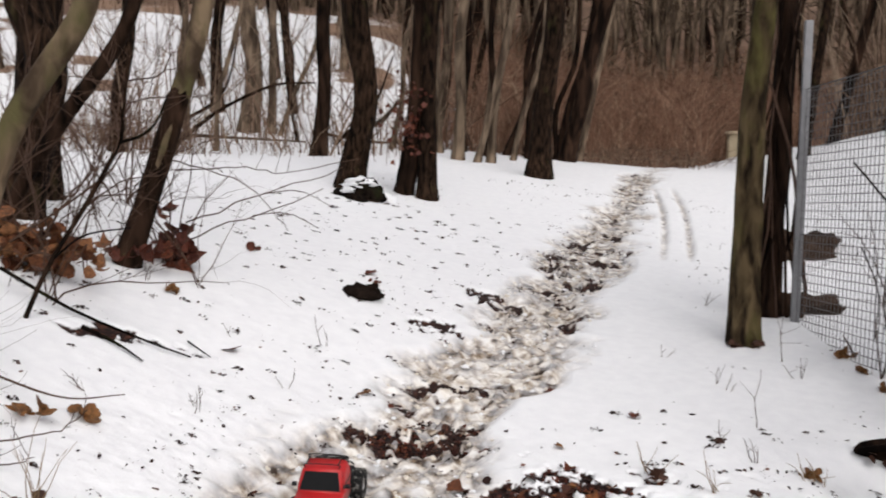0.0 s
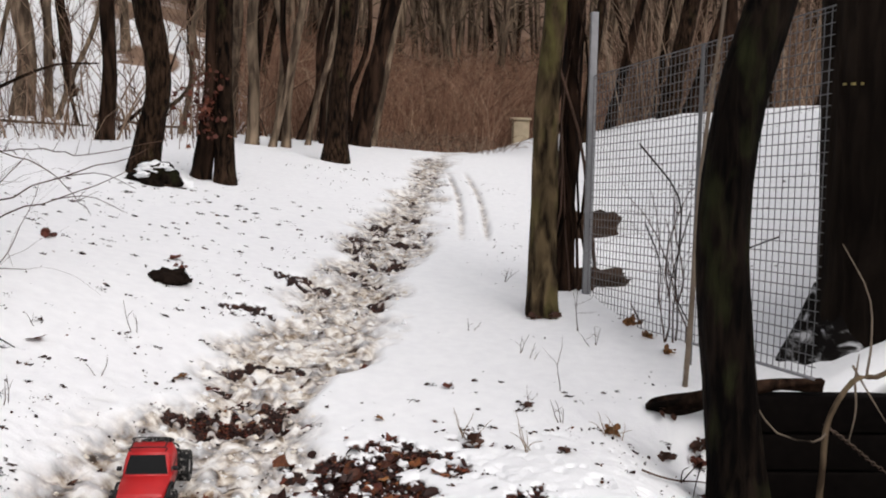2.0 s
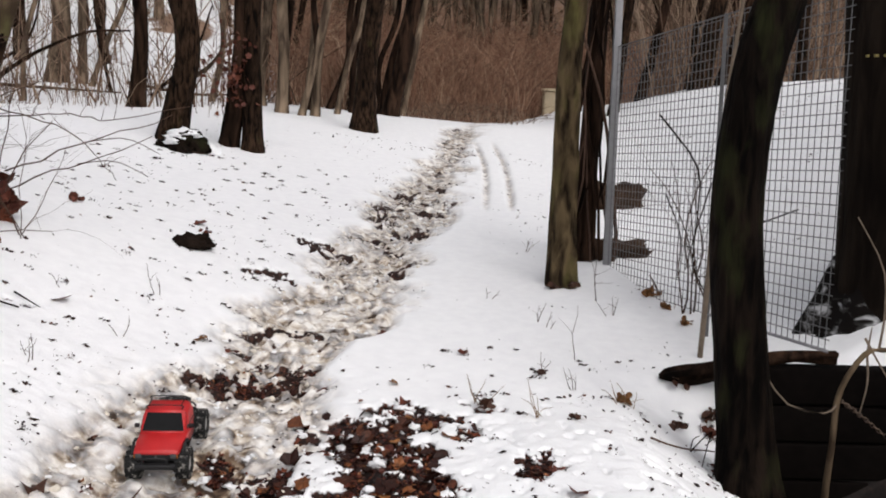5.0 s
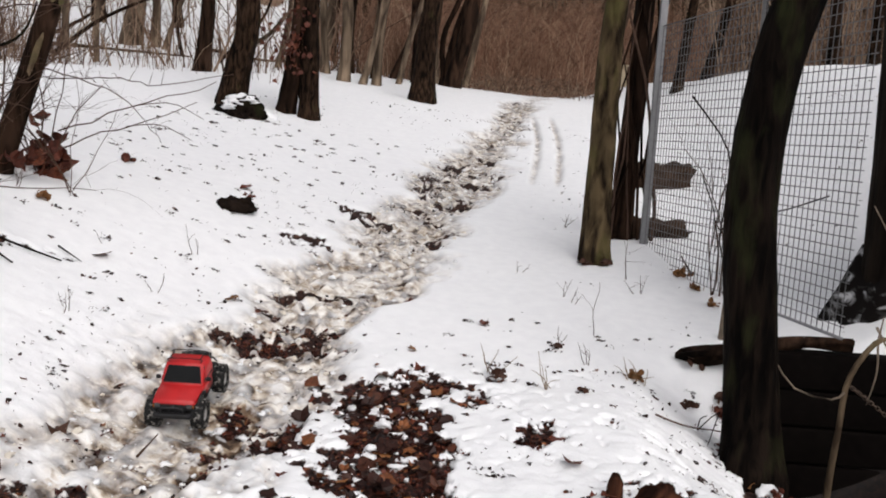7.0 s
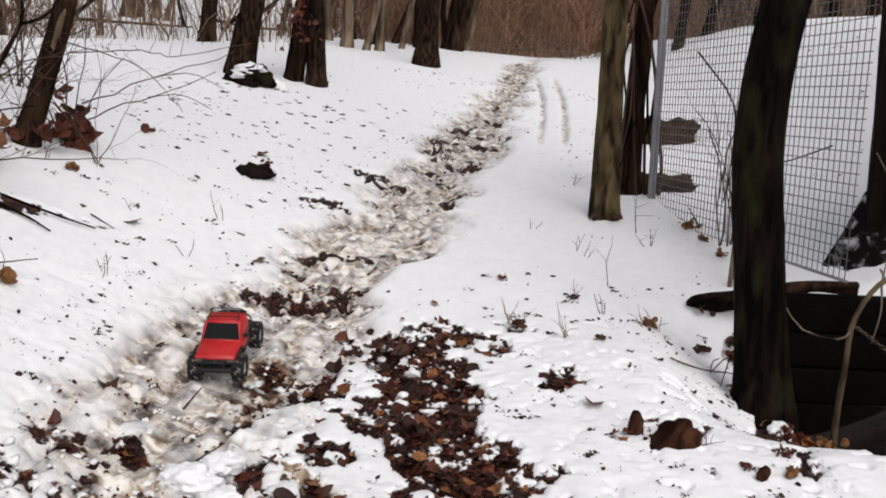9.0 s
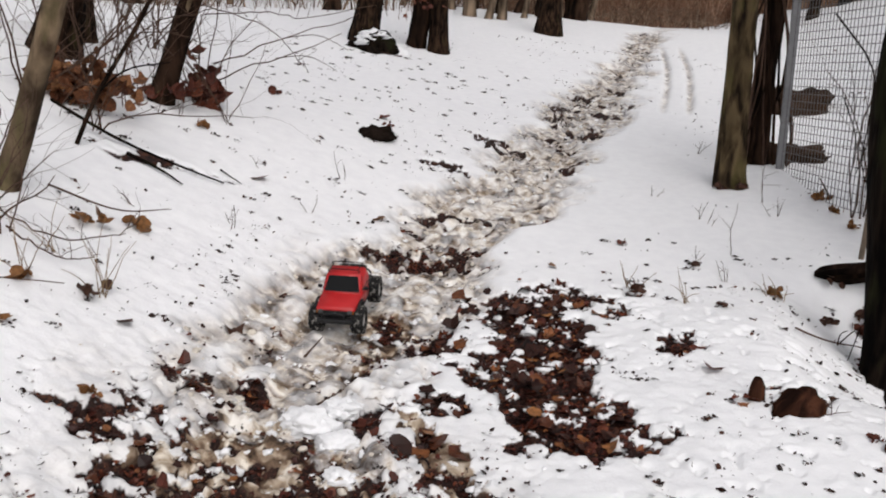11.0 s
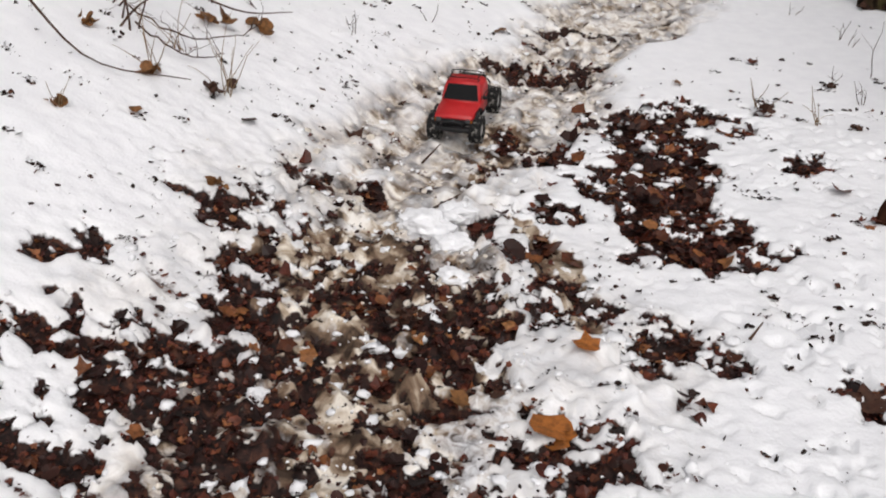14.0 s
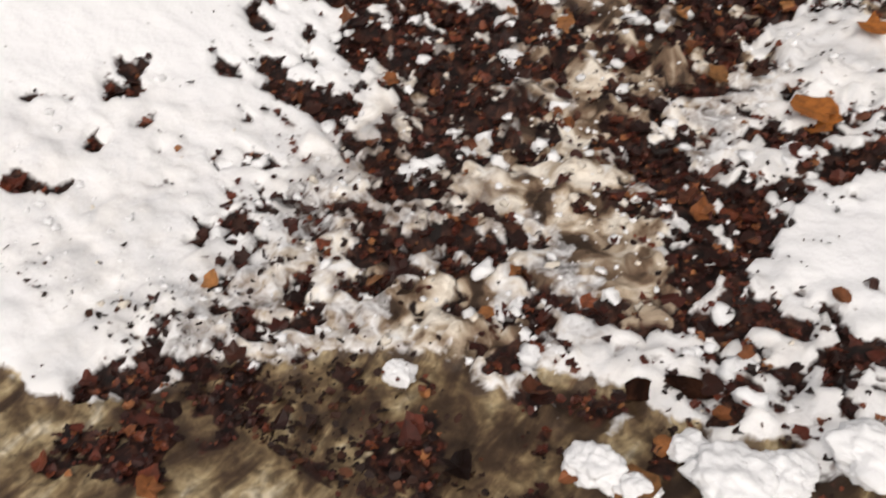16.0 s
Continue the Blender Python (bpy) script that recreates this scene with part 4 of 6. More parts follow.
# brown bramble mounds on the hillside: x, y, width, height
for k, (x, y, w, h) in enumerate(((-5.9, 12.4, 0.7, 0.5), (-7.6, 14.0, 0.8, 0.5), (-0.2, 17.2, 0.9, 0.35), (-9.0, 15.5, 1.0, 0.6), (1.1, 17.6, 0.8, 0.35))):
    r = np.random.default_rng(950 + k)
    g = Geo()
    for j in range(90):
        c = np.array([r.normal(0, w * 0.45), r.normal(0, 0.25), -0.04])
        rise, run_x = h * r.uniform(0.4, 1.1), r.normal(0, 0.5) * w
        g.tube([c, c + (run_x * 0.4, r.normal(0, 0.05), rise * 0.8), c + (run_x * 0.8, r.normal(0, 0.1), rise), c + (run_x * 1.2, 0, rise * 0.75)], [0.006, 0.005, 0.004, 0.002], 3, cap=False)
    ob = solo("bramble_mound", g, twig_mixed, "tangled brown bramble mound on the snowy hillside", "brambles", "bramble mounds", kind="stuff")
    ob.location = tuple(on(x, y))

# fallen trunks and curved boughs among the hillside trees
for k, line in enumerate((((-6.2, 13.2, 0.1), (-5.6, 13.4, 0.6), (-4.9, 13.6, 0.95), (-4.3, 13.7, 1.0)), ((-7.4, 15.0, 0.2), (-6.2, 15.2, 0.15), (-5.0, 15.4, 0.1)), ((-4.6, 15.6, 0.05), (-4.0, 15.8, 0.7), (-3.7, 15.9, 1.5)), ((-5.6, 17.6, 0.2), (-4.4, 17.4, 0.1), (-3.4, 17.2, 0.15)), ((-8.2, 17.0, 0.1), (-7.2, 17.2, 0.8), (-6.9, 17.3, 1.9)), ((-2.62, 10.3, 0.55), (-2.42, 10.3, 0.72), (-2.25, 10.3, 0.95), (-2.1, 10.3, 1.1)))):
    pts = curve([np.array([x, y, float(ground_z(x, y)) + h]) for x, y, h in line], 14)
    w = 0.034 if k != 5 else 0.026
    solo("fallen_bough", Geo().tube(pts, np.linspace(w, 0.35 * w, 14), 7, 0.12, k), bark_far if k % 2 else bark_brown, "curved bare bough leaning among the hillside trees", "branch", "hillside boughs")


# ---- fence ----
fence_dir = np.array([0.227, -1.0, 0.0]) / math.hypot(0.227, 1.0)
fence_start, fence_len, fence_low, fence_high, cell = np.array([1.165, 6.80, 0.0]), 2.60, 0.32, 1.94, 0.050
fence = thing("wire_fence", (1.19, 6.80, 0.43), "grey galvanised wire mesh fence panel on steel posts", "fence")


def along(d, z):
    return fence_start + fence_dir * d + (0, 0, z + 0.062 * d) - np.array(fence.location)


def bar(a, b, w, d):
    """A square bar between two points."""
    return Geo().tube([a, b], (w / 2 * 1.414, w / 2 * 1.414), 4)


part("fence_post", Geo().box(along(0, 0.1) - (0.025, 0.025, 0), along(0, 2.37) + (0.025, 0.025, 0), 0.006), galvanised, fence, "tall square galvanised post")
part("fence_post", Geo().box(along(1.49, 0.1) - (0.010, 0.010, 0), along(1.49, 1.945) + (0.010, 0.010, 0), 0.003), wire_mat, fence, "slim galvanised post")
part("top_rail", Geo().tube([along(0, fence_high), along(fence_len, fence_high)], 0.004, 6), wire_mat, fence)
part("bottom_rail", Geo().tube([along(1.5, fence_low), along(fence_len, fence_low)], 0.008, 6), galvanised, fence)
d = 0.03
tall_wire = Geo().tube([(0, 0, 0), (0, 0, fence_high - fence_low)], 0.0023, 4, cap=False).mesh("wire")
long_wire = Geo().tube([along(0, fence_low) + (0.004, 0, -fence_low), along(fence_len, fence_low) + (0.004, 0, -fence_low)], 0.0023, 4, cap=False).mesh("wire")
while d < fence_len:
    part("wire", tall_wire, wire_mat, fence).location = tuple(along(d, fence_low))
    d += cell
z = fence_low
while z < fence_high:
    part("wire", long_wire, wire_mat, fence).location = (0, 0, z)
    z += cell

# boards added to fill the dark gap under the fence with black
edging = thing("timber_edging", (1.40, 4.46, -0.35), "black boards added to fill the dark gap under the fence", "edging")
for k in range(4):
    part("board", Geo().box((0.02 * (k % 2), -0.05 - 0.006 * (k % 2), 0.18 * k), (1.75, 0.05, 0.18 * k + 0.172), 0.012), gap_black, edging)
log_pts = curve([(1.08, 4.61, 0.25), (1.24, 4.57, 0.285), (1.42, 4.50, 0.34), (1.64, 4.45, 0.40), (1.85, 4.42, 0.42)], 24)
solo("fallen_log", Geo().tube(log_pts, np.interp(np.linspace(0, 1, 24), (0, 0.05, 0.2, 0.6, 1), (0.010, 0.026, 0.036, 0.030, 0.026)), 14, 0.75, 5), bark_brown, "dark brown rotten log lying on the black boards", "log")

# dark pillar at the fence's end, with its yellow marks
gate_post = thing("gate_post", (2.35, 4.98, -0.1), "thick dark brown timber post with yellow paint marks", "post")
pts = curve([(0.08, 0, -0.3), (0.07, 0, 0.4), (0.045, 0, 1.2), (0.02, 0, 1.9), (-0.02, 0, 3.0)], 16)
part("post", Geo().tube(pts, np.linspace(0.36, 0.35, 16), 26, 0.03, 9), post_timber, gate_post)
for dx, w in ((-0.302, 0.010), (-0.277, 0.02), (-0.252, 0.010)):
    yf = -math.sqrt(0.354 ** 2 - (dx - 0.02) ** 2)
    part("paint_mark", Geo().box((dx - w / 2, yf - 0.004, 1.898), (dx + w / 2, yf + 0.02, 1.911), 0.002), yellow_paint, gate_post, "yellow paint dab")

# dark snowy heap behind the fence
heap = Geo()
r = np.random.default_rng(31)
bm = bmesh.new()
bmesh.ops.create_icosphere(bm, subdivisions=4, radius=1)
for v in bm.verts:
    k = 1 + 0.16 * noise.noise(v.co * 2.2) + 0.10 * noise.noise(v.co * 6)
    slim = 1 - 0.6 * max(v.co.z, 0.0)
    v.co = Vector((v.co.x * 0.55 * slim, v.co.y * 0.45 * slim, v.co.z * 0.85)) * k
heap.bm(bm)
solo("soil_mound", heap.moved(Matrix.Translation((2.42, 5.05, 0.32))), mound_mat, "black soil mound with snow behind the fence", "mound")

# weathered blocks by the post
for k, (x, y, z, s) in enumerate(((1.27, 7.15, 0.42, (0.26, 0.16, 0.13)), (1.58, 9.0, 0.70, (0.22, 0.17, 0.13)))):
    bm = bmesh.new()
    bmesh.ops.create_cube(bm, size=2)
    bmesh.ops.subdivide_edges(bm, edges=bm.edges[:], cuts=11, use_grid_fill=True)
    for v in bm.verts:
        q = Vector((v.co.x * s[0], v.co.y * s[1], v.co.z * s[2]))
        v.co = q * (1 + 0.34 * noise.noise(q * 6 + Vector((k, 0, 0))) + 0.20 * noise.noise(q * 15) + 0.12 * noise.noise(q * 34))
    solo("stone_block", Geo().bm(bm).moved(pose(x, y, z, 3, 2, 12 - 20 * k)), stone_mat, "weathered brown stone block in the snow by the fence", "stone", "stone blocks")

pillar = Geo().box((1.97, 20.2, 0.6), (2.30, 20.6, 1.86), 0.03)
solo("masonry_pillar", pillar.box((1.94, 20.16, 1.86), (2.33, 20.64, 1.92), 0.02), pale_render, "pale yellow plastered pillar at the top of the slope", "pillar")

# ---- leaves, snow and sticks on the ground ----
r = np.random.default_rng(101)
cand = np.stack([r.uniform(-1.75, 1.05, 90000), r.uniform(0.0, 4.7, 90000)], -1)
lit, slu, foo, icy, mud, mire = covers(cand[:, 0], cand[:, 1])
keep = r.random(90000) < np.clip(lit - 0.12, 0, 0.85) * (1 - 0.3 * slu)
spots = cand[keep][:27000]
lz = surface_z(spots[:, 0], spots[:, 1])
litter_geo = Geo()
for (x, y), z in zip(spots, lz):
    leaf_shape(litter_geo, (x, y, z + 0.002 + 0.014 * r.random()), (0.010 + 0.026 * r.random() ** 1.9) * (2.2 if r.random() < 0.12 else 1.0) * (0.85 if y < 2.4 else 1.0), r, 0.25, r.random() < 0.5)
litter_ob = solo("leaf_litter", litter_geo, leaf_litter_mat, "wet brown leaf litter showing through the snow", "leaf litter", kind="stuff", smooth_shade=False)

# whole leaves lying on top of the litter
r = np.random.default_rng(103)
cand = np.stack([r.uniform(-1.3, 0.3, 6000), r.uniform(0.35, 4.0, 6000)], -1)
lit, slu, foo, icy, mud, mire = covers(cand[:, 0], cand[:, 1])
whole = cand[(lit > 0.45) & (r.random(6000) < np.where((cand[:, 1] > 2.4) & (cand[:, 0] > -0.6), 0.6, np.where(cand[:, 1] < 2.2, 0.35, 0.0)))][:300]
for (x, y), z in zip(whole, surface_z(whole[:, 0], whole[:, 1])):
    g = Geo()
    slope = y > 2.4
    leaf_shape(g, (x, y, z + 0.020 + 0.012 * r.random()), (0.042 + 0.045 * r.random() + (0.04 if r.random() < 0.15 else 0.0)) if slope else (0.030 + 0.036 * r.random()), r, 0.3, r.random() < 0.6, None, r.normal(0, 0.6))
    part("leaf", g, leaf_each_mat, litter_ob, smooth_shade=False)

# torn bits of leaf and soil thrown over the snow
bits = Geo()
N = 110000
cand = np.stack([r.uniform(-2.8, 1.30, N), 0.3 + 12 * r.random(N) ** 1.7], -1)
u = cand[:, 0] - track_x(cand[:, 1])
lit, slu, foo, icy, mud, mire = covers(cand[:, 0], cand[:, 1])
chance = 0.22 * np.exp(-(u / 0.6) ** 2) + 0.16 * smooth(0.0, 0.4, cand[:, 0]) * smooth(4.8, 4.0, cand[:, 1]) * smooth(1.8, 2.6, cand[:, 1]) + 0.055 + 0.30 * foo * smooth(-1.2, -0.9, cand[:, 0]) + 0.6 * icy + 0.45 * dimples(cand[:, 0], cand[:, 1])
chance = chance * smooth(-0.15, 0.75, fractal(cand[:, 0], cand[:, 1], 0.30, 151, 3) + 0.8 * dimples(cand[:, 0], cand[:, 1])) * np.clip(1.1 - lit, 0, 1)
chance = chance * np.where((u > 0.36) & (cand[:, 1] > 3.9) & (cand[:, 0] < 0.6), 0.12, 1.0)
spots = cand[r.random(N) < chance * 0.8][:15000]
over = np.stack([r.uniform(1.9, 5.0, 2600), r.uniform(4.8, 12, 2600)], -1)
spots = np.concatenate([spots, over[r.random(2600) < smooth(-0.1, 0.6, fractal(over[:, 0], over[:, 1], 0.5, 161, 3))]])
groups = np.concatenate([np.stack([r.uniform(-0.1, 1.35, 130), r.uniform(1.5, 4.9, 130)], -1), np.stack([r.uniform(-3.2, -0.9, 260), 1.5 + 8 * r.random(260)], -1)])
for gx0, gy0 in groups[covers(groups[:, 0], groups[:, 1])[0] < 0.3]:
    count, wide = r.integers(4, 22), r.uniform(0.006, 0.022)
    spots = np.concatenate([spots, np.array([gx0, gy0]) + r.normal(0, wide, (count, 2)) * (1, 0.7)])
lz = surface_z(spots[:, 0], spots[:, 1])
angle5 = np.arange(6) * np.pi / 3
for (x, y), z in zip(spots, lz):
    s = 0.0025 + 0.012 * r.random() ** 3 + 0.0006 * y
    reach = s * r.uniform(0.45, 1.1, 6)
    m3 = np.array(Euler((r.normal(0, 0.4), r.normal(0, 0.4), r.uniform(0, 6.3))).to_matrix())
    v = np.stack([reach * np.cos(angle5) * r.uniform(0.5, 1), reach * np.sin(angle5), r.normal(0, 0.12 * s, 6)], -1) @ m3.T
    bits.add(v + (x, y, z + 0.001 + 0.2 * s), [(0, 1, 2), (0, 2, 3), (0, 3, 4), (0, 4, 5)])
solo("leaf_scraps", bits, leaf_scrap_mat, "dark scraps of leaf and soil scattered on the snow", "leaf scraps", kind="stuff", smooth_shade=False)

bm = bmesh.new()
bmesh.ops.create_icosphere(bm, subdivisions=2, radius=1)
ball_v = np.array([v.co[:] for v in bm.verts])
ball_f = [[v.index for v in face.verts] for face in bm.faces]
bm.free()


def clod(geo, centre, size, r, flat=0.7):
    """A lump of snow."""
    k = 1 + 0.30 * np.sin(ball_v @ r.normal(0, 2.2, 3) + r.uniform(0, 6)) + 0.26 * np.sin(ball_v @ r.normal(0, 4.5, 3) + r.uniform(0, 6)) + r.normal(0, 0.15, len(ball_v))
    v = ball_v * k[:, None] * size * np.array([r.uniform(0.8, 1.3), r.uniform(0.8, 1.2), flat])
    geo.add(v + np.asarray(centre), ball_f)


for name, mat, seed, count, label in (("snow_crumbs", snow_clod_mat, 111, 1000, "loose white crumbs of snow along the track"), ("slush_crumbs", dirty_snow_mat, 112, 700, "dirty lumps of slush along the track")):
    r = np.random.default_rng(seed)
    cand = np.stack([r.uniform(-1.7, 0.5, 14000), 0.35 + 9 * r.random(14000) ** 1.6], -1)
    lit, slu, foo, icy, mud, mire = covers(cand[:, 0], cand[:, 1])
    u = np.abs(cand[:, 0] - track_x(cand[:, 1]))
    chance = (0.5 * foo + 0.5 * slu) if name == "snow_crumbs" else (0.8 * slu + 0.12 * foo)
    spots = cand[r.random(14000) < chance * (1 - icy) * (1 - 0.7 * lit)][:count]
    lz = surface_z(spots[:, 0], spots[:, 1])
    crumbs = Geo()
    for (x, y), z in zip(spots, lz):
        s = (0.003 + 0.013 * r.random() ** 3) * (0.7 if y < 1.6 else 1.0)
        clod(crumbs, (x, y, z + 0.25 * s), s, r)
    solo(name, crumbs, mat, label, "snow", kind="stuff")

crumbs = Geo()
r = np.random.default_rng(113)
cand = np.stack([r.uniform(-1.4, 0.3, 9000), r.uniform(0.4, 3.9, 9000)], -1)
lit, slu, foo, icy, mud, mire = covers(cand[:, 0], cand[:, 1])
spots = cand[(lit > 0.3) & (r.random(9000) < 0.75 * smooth(-0.3, 0.4, fractal(cand[:, 0], cand[:, 1], 0.16, 191, 3)))][:520]
for (x, y), z in zip(spots, surface_z(spots[:, 0], spots[:, 1])):
    s = 0.003 + 0.022 * r.random() ** 2.6
    clod(crumbs, (x, y, z + 0.008), s, r, 0.65)
solo("slush_crumbs", crumbs, snow_clod_mat, "white crumbs of dirty snow mixed into leaf litter", "snow", kind="stuff")

# large lumps of snow thrown up at the foot of the slope: x, y, size
for k, (x, y, s) in enumerate(((-0.80, 2.52, 0.075), (-0.68, 2.44, 0.06), (-0.72, 2.62, 0.055), (0.05, 0.62, 0.062), (0.11, 0.67, 0.045), (-0.14, 0.54, 0.042), (-0.03, 0.65, 0.032), (0.22, 0.76, 0.055), (-0.07, 0.53, 0.03), (-0.53, 0.54, 0.026), (-0.90, 1.52, 0.03), (-0.62, 2.25, 0.045))):
    r = np.random.default_rng(800 + k)
    bm = bmesh.new()
    bmesh.ops.create_icosphere(bm, subdivisions=5, radius=1)
    shift = Vector(r.uniform(0, 50, 3))
    for v in bm.verts:
        d_ = 1 + 0.38 * noise.noise(v.co * 1.3 + shift) + 0.20 * noise.noise(v.co * 3.0 + shift) + 0.10 * noise.noise(v.co * 7 + shift) + 0.03 * noise.noise(v.co * 17 + shift)
        v.co = Vector((v.co.x * 1.2, v.co.y, v.co.z * 0.7)) * d_ * s
    ob = solo("snow_lump", Geo().bm(bm), snow_clod_mat, "crumbling white lump of snow beside bare litter", "snow lump", "snow lumps")
    ob.location = tuple(on(x, y, 0.2 * s))

# single leaves: x, y, size, kind
LEAVES = ((-0.147, 1.93, 0.10, 0), (-0.29, 5.20, 0.11, 1), (-0.18, 4.33, 0.06, 2), (-1.74, 4.50, 0.12, 1), (-1.58, 6.45, 0.13, 1), (-1.12, 4.60, 0.09, 2), (0.43, 3.48, 0.11, 1), (0.52, 3.28, 0.10, 1),
          (0.56, 1.99, 0.12, 3), (-0.41, 1.65, 0.075, 2), (-0.32, 1.68, 0.06, 3), (-1.28, 3.02, 0.10, 3), (-1.53, 2.68, 0.08, 3), (-1.77, 2.35, 0.06, 2), (-0.07, 0.53, 0.11, 2), (-0.45, 2.85, 0.10, 3), (0.14, 4.77, 0.07, 1), (0.63, 3.03, 0.07, 1))
r = np.random.default_rng(121)
leaf_kinds = ((leaf_orange, "bright orange fallen maple leaf on snow"), (leaf_red, "reddish-brown fallen leaf on snow"), (leaf_tan, "tan fallen leaf on snow"), (leaf_dark, "dark brown curled leaf on snow"))
for x, y, s, kind in LEAVES:
    g = Geo()
    leaf_shape(g, on(x, y, 0.012), s, r, 0.22, True, None, 0.25)
    solo("fallen_leaf", g, leaf_kinds[kind][0], leaf_kinds[kind][1], "leaf", "fallen leaves", smooth_shade=False)
g = Geo()
for dx, s in ((0.0, 0.15), (0.015, 0.13)):
    leaf_shape(g, on(-0.15 + dx, 1.59, 0.025), s, r, 0.12, False, 1.4, 0.22)
solo("curled_leaf", g, leaf_orange, "large curled orange-brown leaf among litter", "leaf", smooth_shade=False)

# clumps of dead leaves sticking out of the snow: x, y, width, kind
BANK_CLUMPS = ((1.40, 3.74, 0.05, 1), (1.53, 3.72, 0.05, 2), (1.37, 3.45, 0.045, 1), (1.42, 3.30, 0.04, 2), (1.56, 3.55, 0.05, 0), (-1.86, 3.43, 0.055, 2), (-1.98, 3.25, 0.05, 2), (-1.70, 2.74, 0.05, 3), (-1.88, 2.62, 0.035, 2), (1.25, 4.03, 0.05, 1), (1.31, 3.92, 0.05, 2), (1.70, 4.37, 0.05, 0), (1.58, 4.08, 0.05, 2), (1.39, 3.77, 0.03, 1), (1.37, 3.61, 0.03, 2), (1.17, 2.96, 0.03, 1), (1.15, 2.82, 0.03, 2), (1.70, 3.76, 0.035, 1), (1.01, 2.84, 0.025, 1), (0.93, 3.18, 0.03, 3), (1.30, 4.47, 0.05, 3), (1.28, 4.40, 0.05, 1), (0.85, 4.33, 0.04, 2))
TREE_CLUMPS = ((-2.29, 6.15, 0.05, 1), (-2.23, 4.88, 0.05, 2), (-1.50, 6.28, 0.03, 1), (0.22, 4.12, 0.04, 3), (0.51, 4.55, 0.03, 3), (-1.92, 2.16, 0.03, 2), (-2.2, 2.72, 0.035, 2), (1.30, 6.05, 0.05, 2), (1.36, 5.8, 0.04, 2), (1.42, 5.55, 0.04, 2), (1.16, 4.59, 0.05, 3), (0.72, 6.12, 0.04, 3), (1.12, 4.37, 0.035, 3), (0.6, 4.02, 0.03, 3), (1.56, 4.26, 0.04, 2), (0.84, 6.15, 0.05, 3), (-0.66, 1.98, 0.04, 3), (-1.40, 2.22, 0.032, 2))
for k, (x, y, w, kind) in enumerate(BANK_CLUMPS + TREE_CLUMPS):
    r = np.random.default_rng(850 + k)
    clump = thing("leaf_clump", tuple(on(x, y)), "clump of withered brown leaves in the snow", "leaf clump", "leaf clumps")
    broad = kind == 2 and y < 4 and x < 0
    for j in range(7 if broad else 11):
        g = Geo()
        leaf_shape(g, r.normal(0, 1, 3) * (0.5 * w, 0.5 * w, 0.2 * w) + (0, 0, 0.35 * w), w * (r.uniform(1.3, 2.0) if broad else r.uniform(0.9, 1.5)), r, 0.7, not broad and j % 2 == 0, None, r.uniform(0.5, 1.2) if broad else None)
        part("leaf", g, leaf_kinds[kind][0], clump, smooth_shade=False)


def crooked(start, way, length, radius, r, steps=7, bend=0.12, sag=0.0):
    pts, p_, d_ = [np.array(start, float)], np.array(start, float), np.array(way, float) / np.linalg.norm(way)
    for k in range(steps):
        d_ = d_ + r.normal(0, bend, 3) + (0, 0, -sag)
        d_ /= np.linalg.norm(d_)
        p_ = p_ + d_ * length / steps
        pts.append(p_.copy())
    return np.array(pts), np.linspace(radius, radius * 0.35, steps + 1)


def shrub(place, label, stems, height, seed, spread=0.5, lean=(0, 0), leaves=0, leaf_mat=None, radius=0.006, heap=(0.13, 0.07, 0.07)):
    """Bare stems fanning from one foot, each with its twigs."""
    r = np.random.default_rng(seed)
    ob = thing("bare_shrub", tuple(place), label, "shrub", "bare shrubs")
    for k in range(stems):
        way = (r.normal(lean[0], spread), r.normal(lean[1], spread * 0.6), 1.0)
        pts, rad = crooked((r.normal(0, 0.03), r.normal(0, 0.03), -0.05), way, height * r.uniform(0.55, 1.1), radius * r.uniform(0.6, 1.3), r, 7, 0.17)
        g = Geo().tube(pts, rad, 5)
        for j in range(r.integers(4, 9)):
            i = r.integers(2, 8)
            w = pts[i] - pts[i - 1]
            w = w / np.linalg.norm(w) + r.normal(0, 0.6, 3)
            q, rr = crooked(pts[i], w, height * r.uniform(0.2, 0.5), rad[i] * 0.5, r, 5, 0.2)
            g.tube(q, rr, 3)
        part("stem", g, twig_brown, ob)
    if leaves:
        g = Geo()
        dead_leaves(g, (0, 0, 0.04), heap, leaves, 0.12, r, 0.75, False)
        part("dead_leaves", g, leaf_mat or leaf_tan, ob, "withered orange-brown leaves round the foot", smooth_shade=False)
    return ob


shrub(on(-2.72, 4.46), "bare shrub with a heap of orange-brown leaves at its foot", 7, 1.2, 201, 0.3, (0.1, 0), 130, leaf_rust, 0.006, (0.17, 0.06, 0.075))
shrub(on(-2.40, 5.30), "bare shrub with red-brown leaves beside the leaning trunk", 6, 1.0, 202, 0.3, (0.1, 0), 48, leaf_red, 0.006, (0.065, 0.05, 0.08))
shrub(on(-2.58, 5.02), "withered leaves and shoots round the leaning trunk", 2, 0.5, 203, 0.5, (-0.2, 0), 34, leaf_red, 0.005, (0.17, 0.05, 0.02))
shrub(on(-2.33, 2.95), "tangle of thin grey shoots by the smooth trunk", 6, 0.7, 204, 0.5, (0.3, -0.1))
shrub(on(-2.15, 2.85), "tangle of thin shoots on the snowy bank", 4, 0.6, 205, 0.55, (-0.4, 0.1))
shrub(on(-2.95, 4.35), "dark bare shoots rising beside the leaf heap", 6, 1.2, 209, 0.3, (0.2, 0))
shrub(on(-2.5, 4.2), "dark bare shoots rising from the bank", 5, 0.9, 210, 0.4, (0.2, 0))
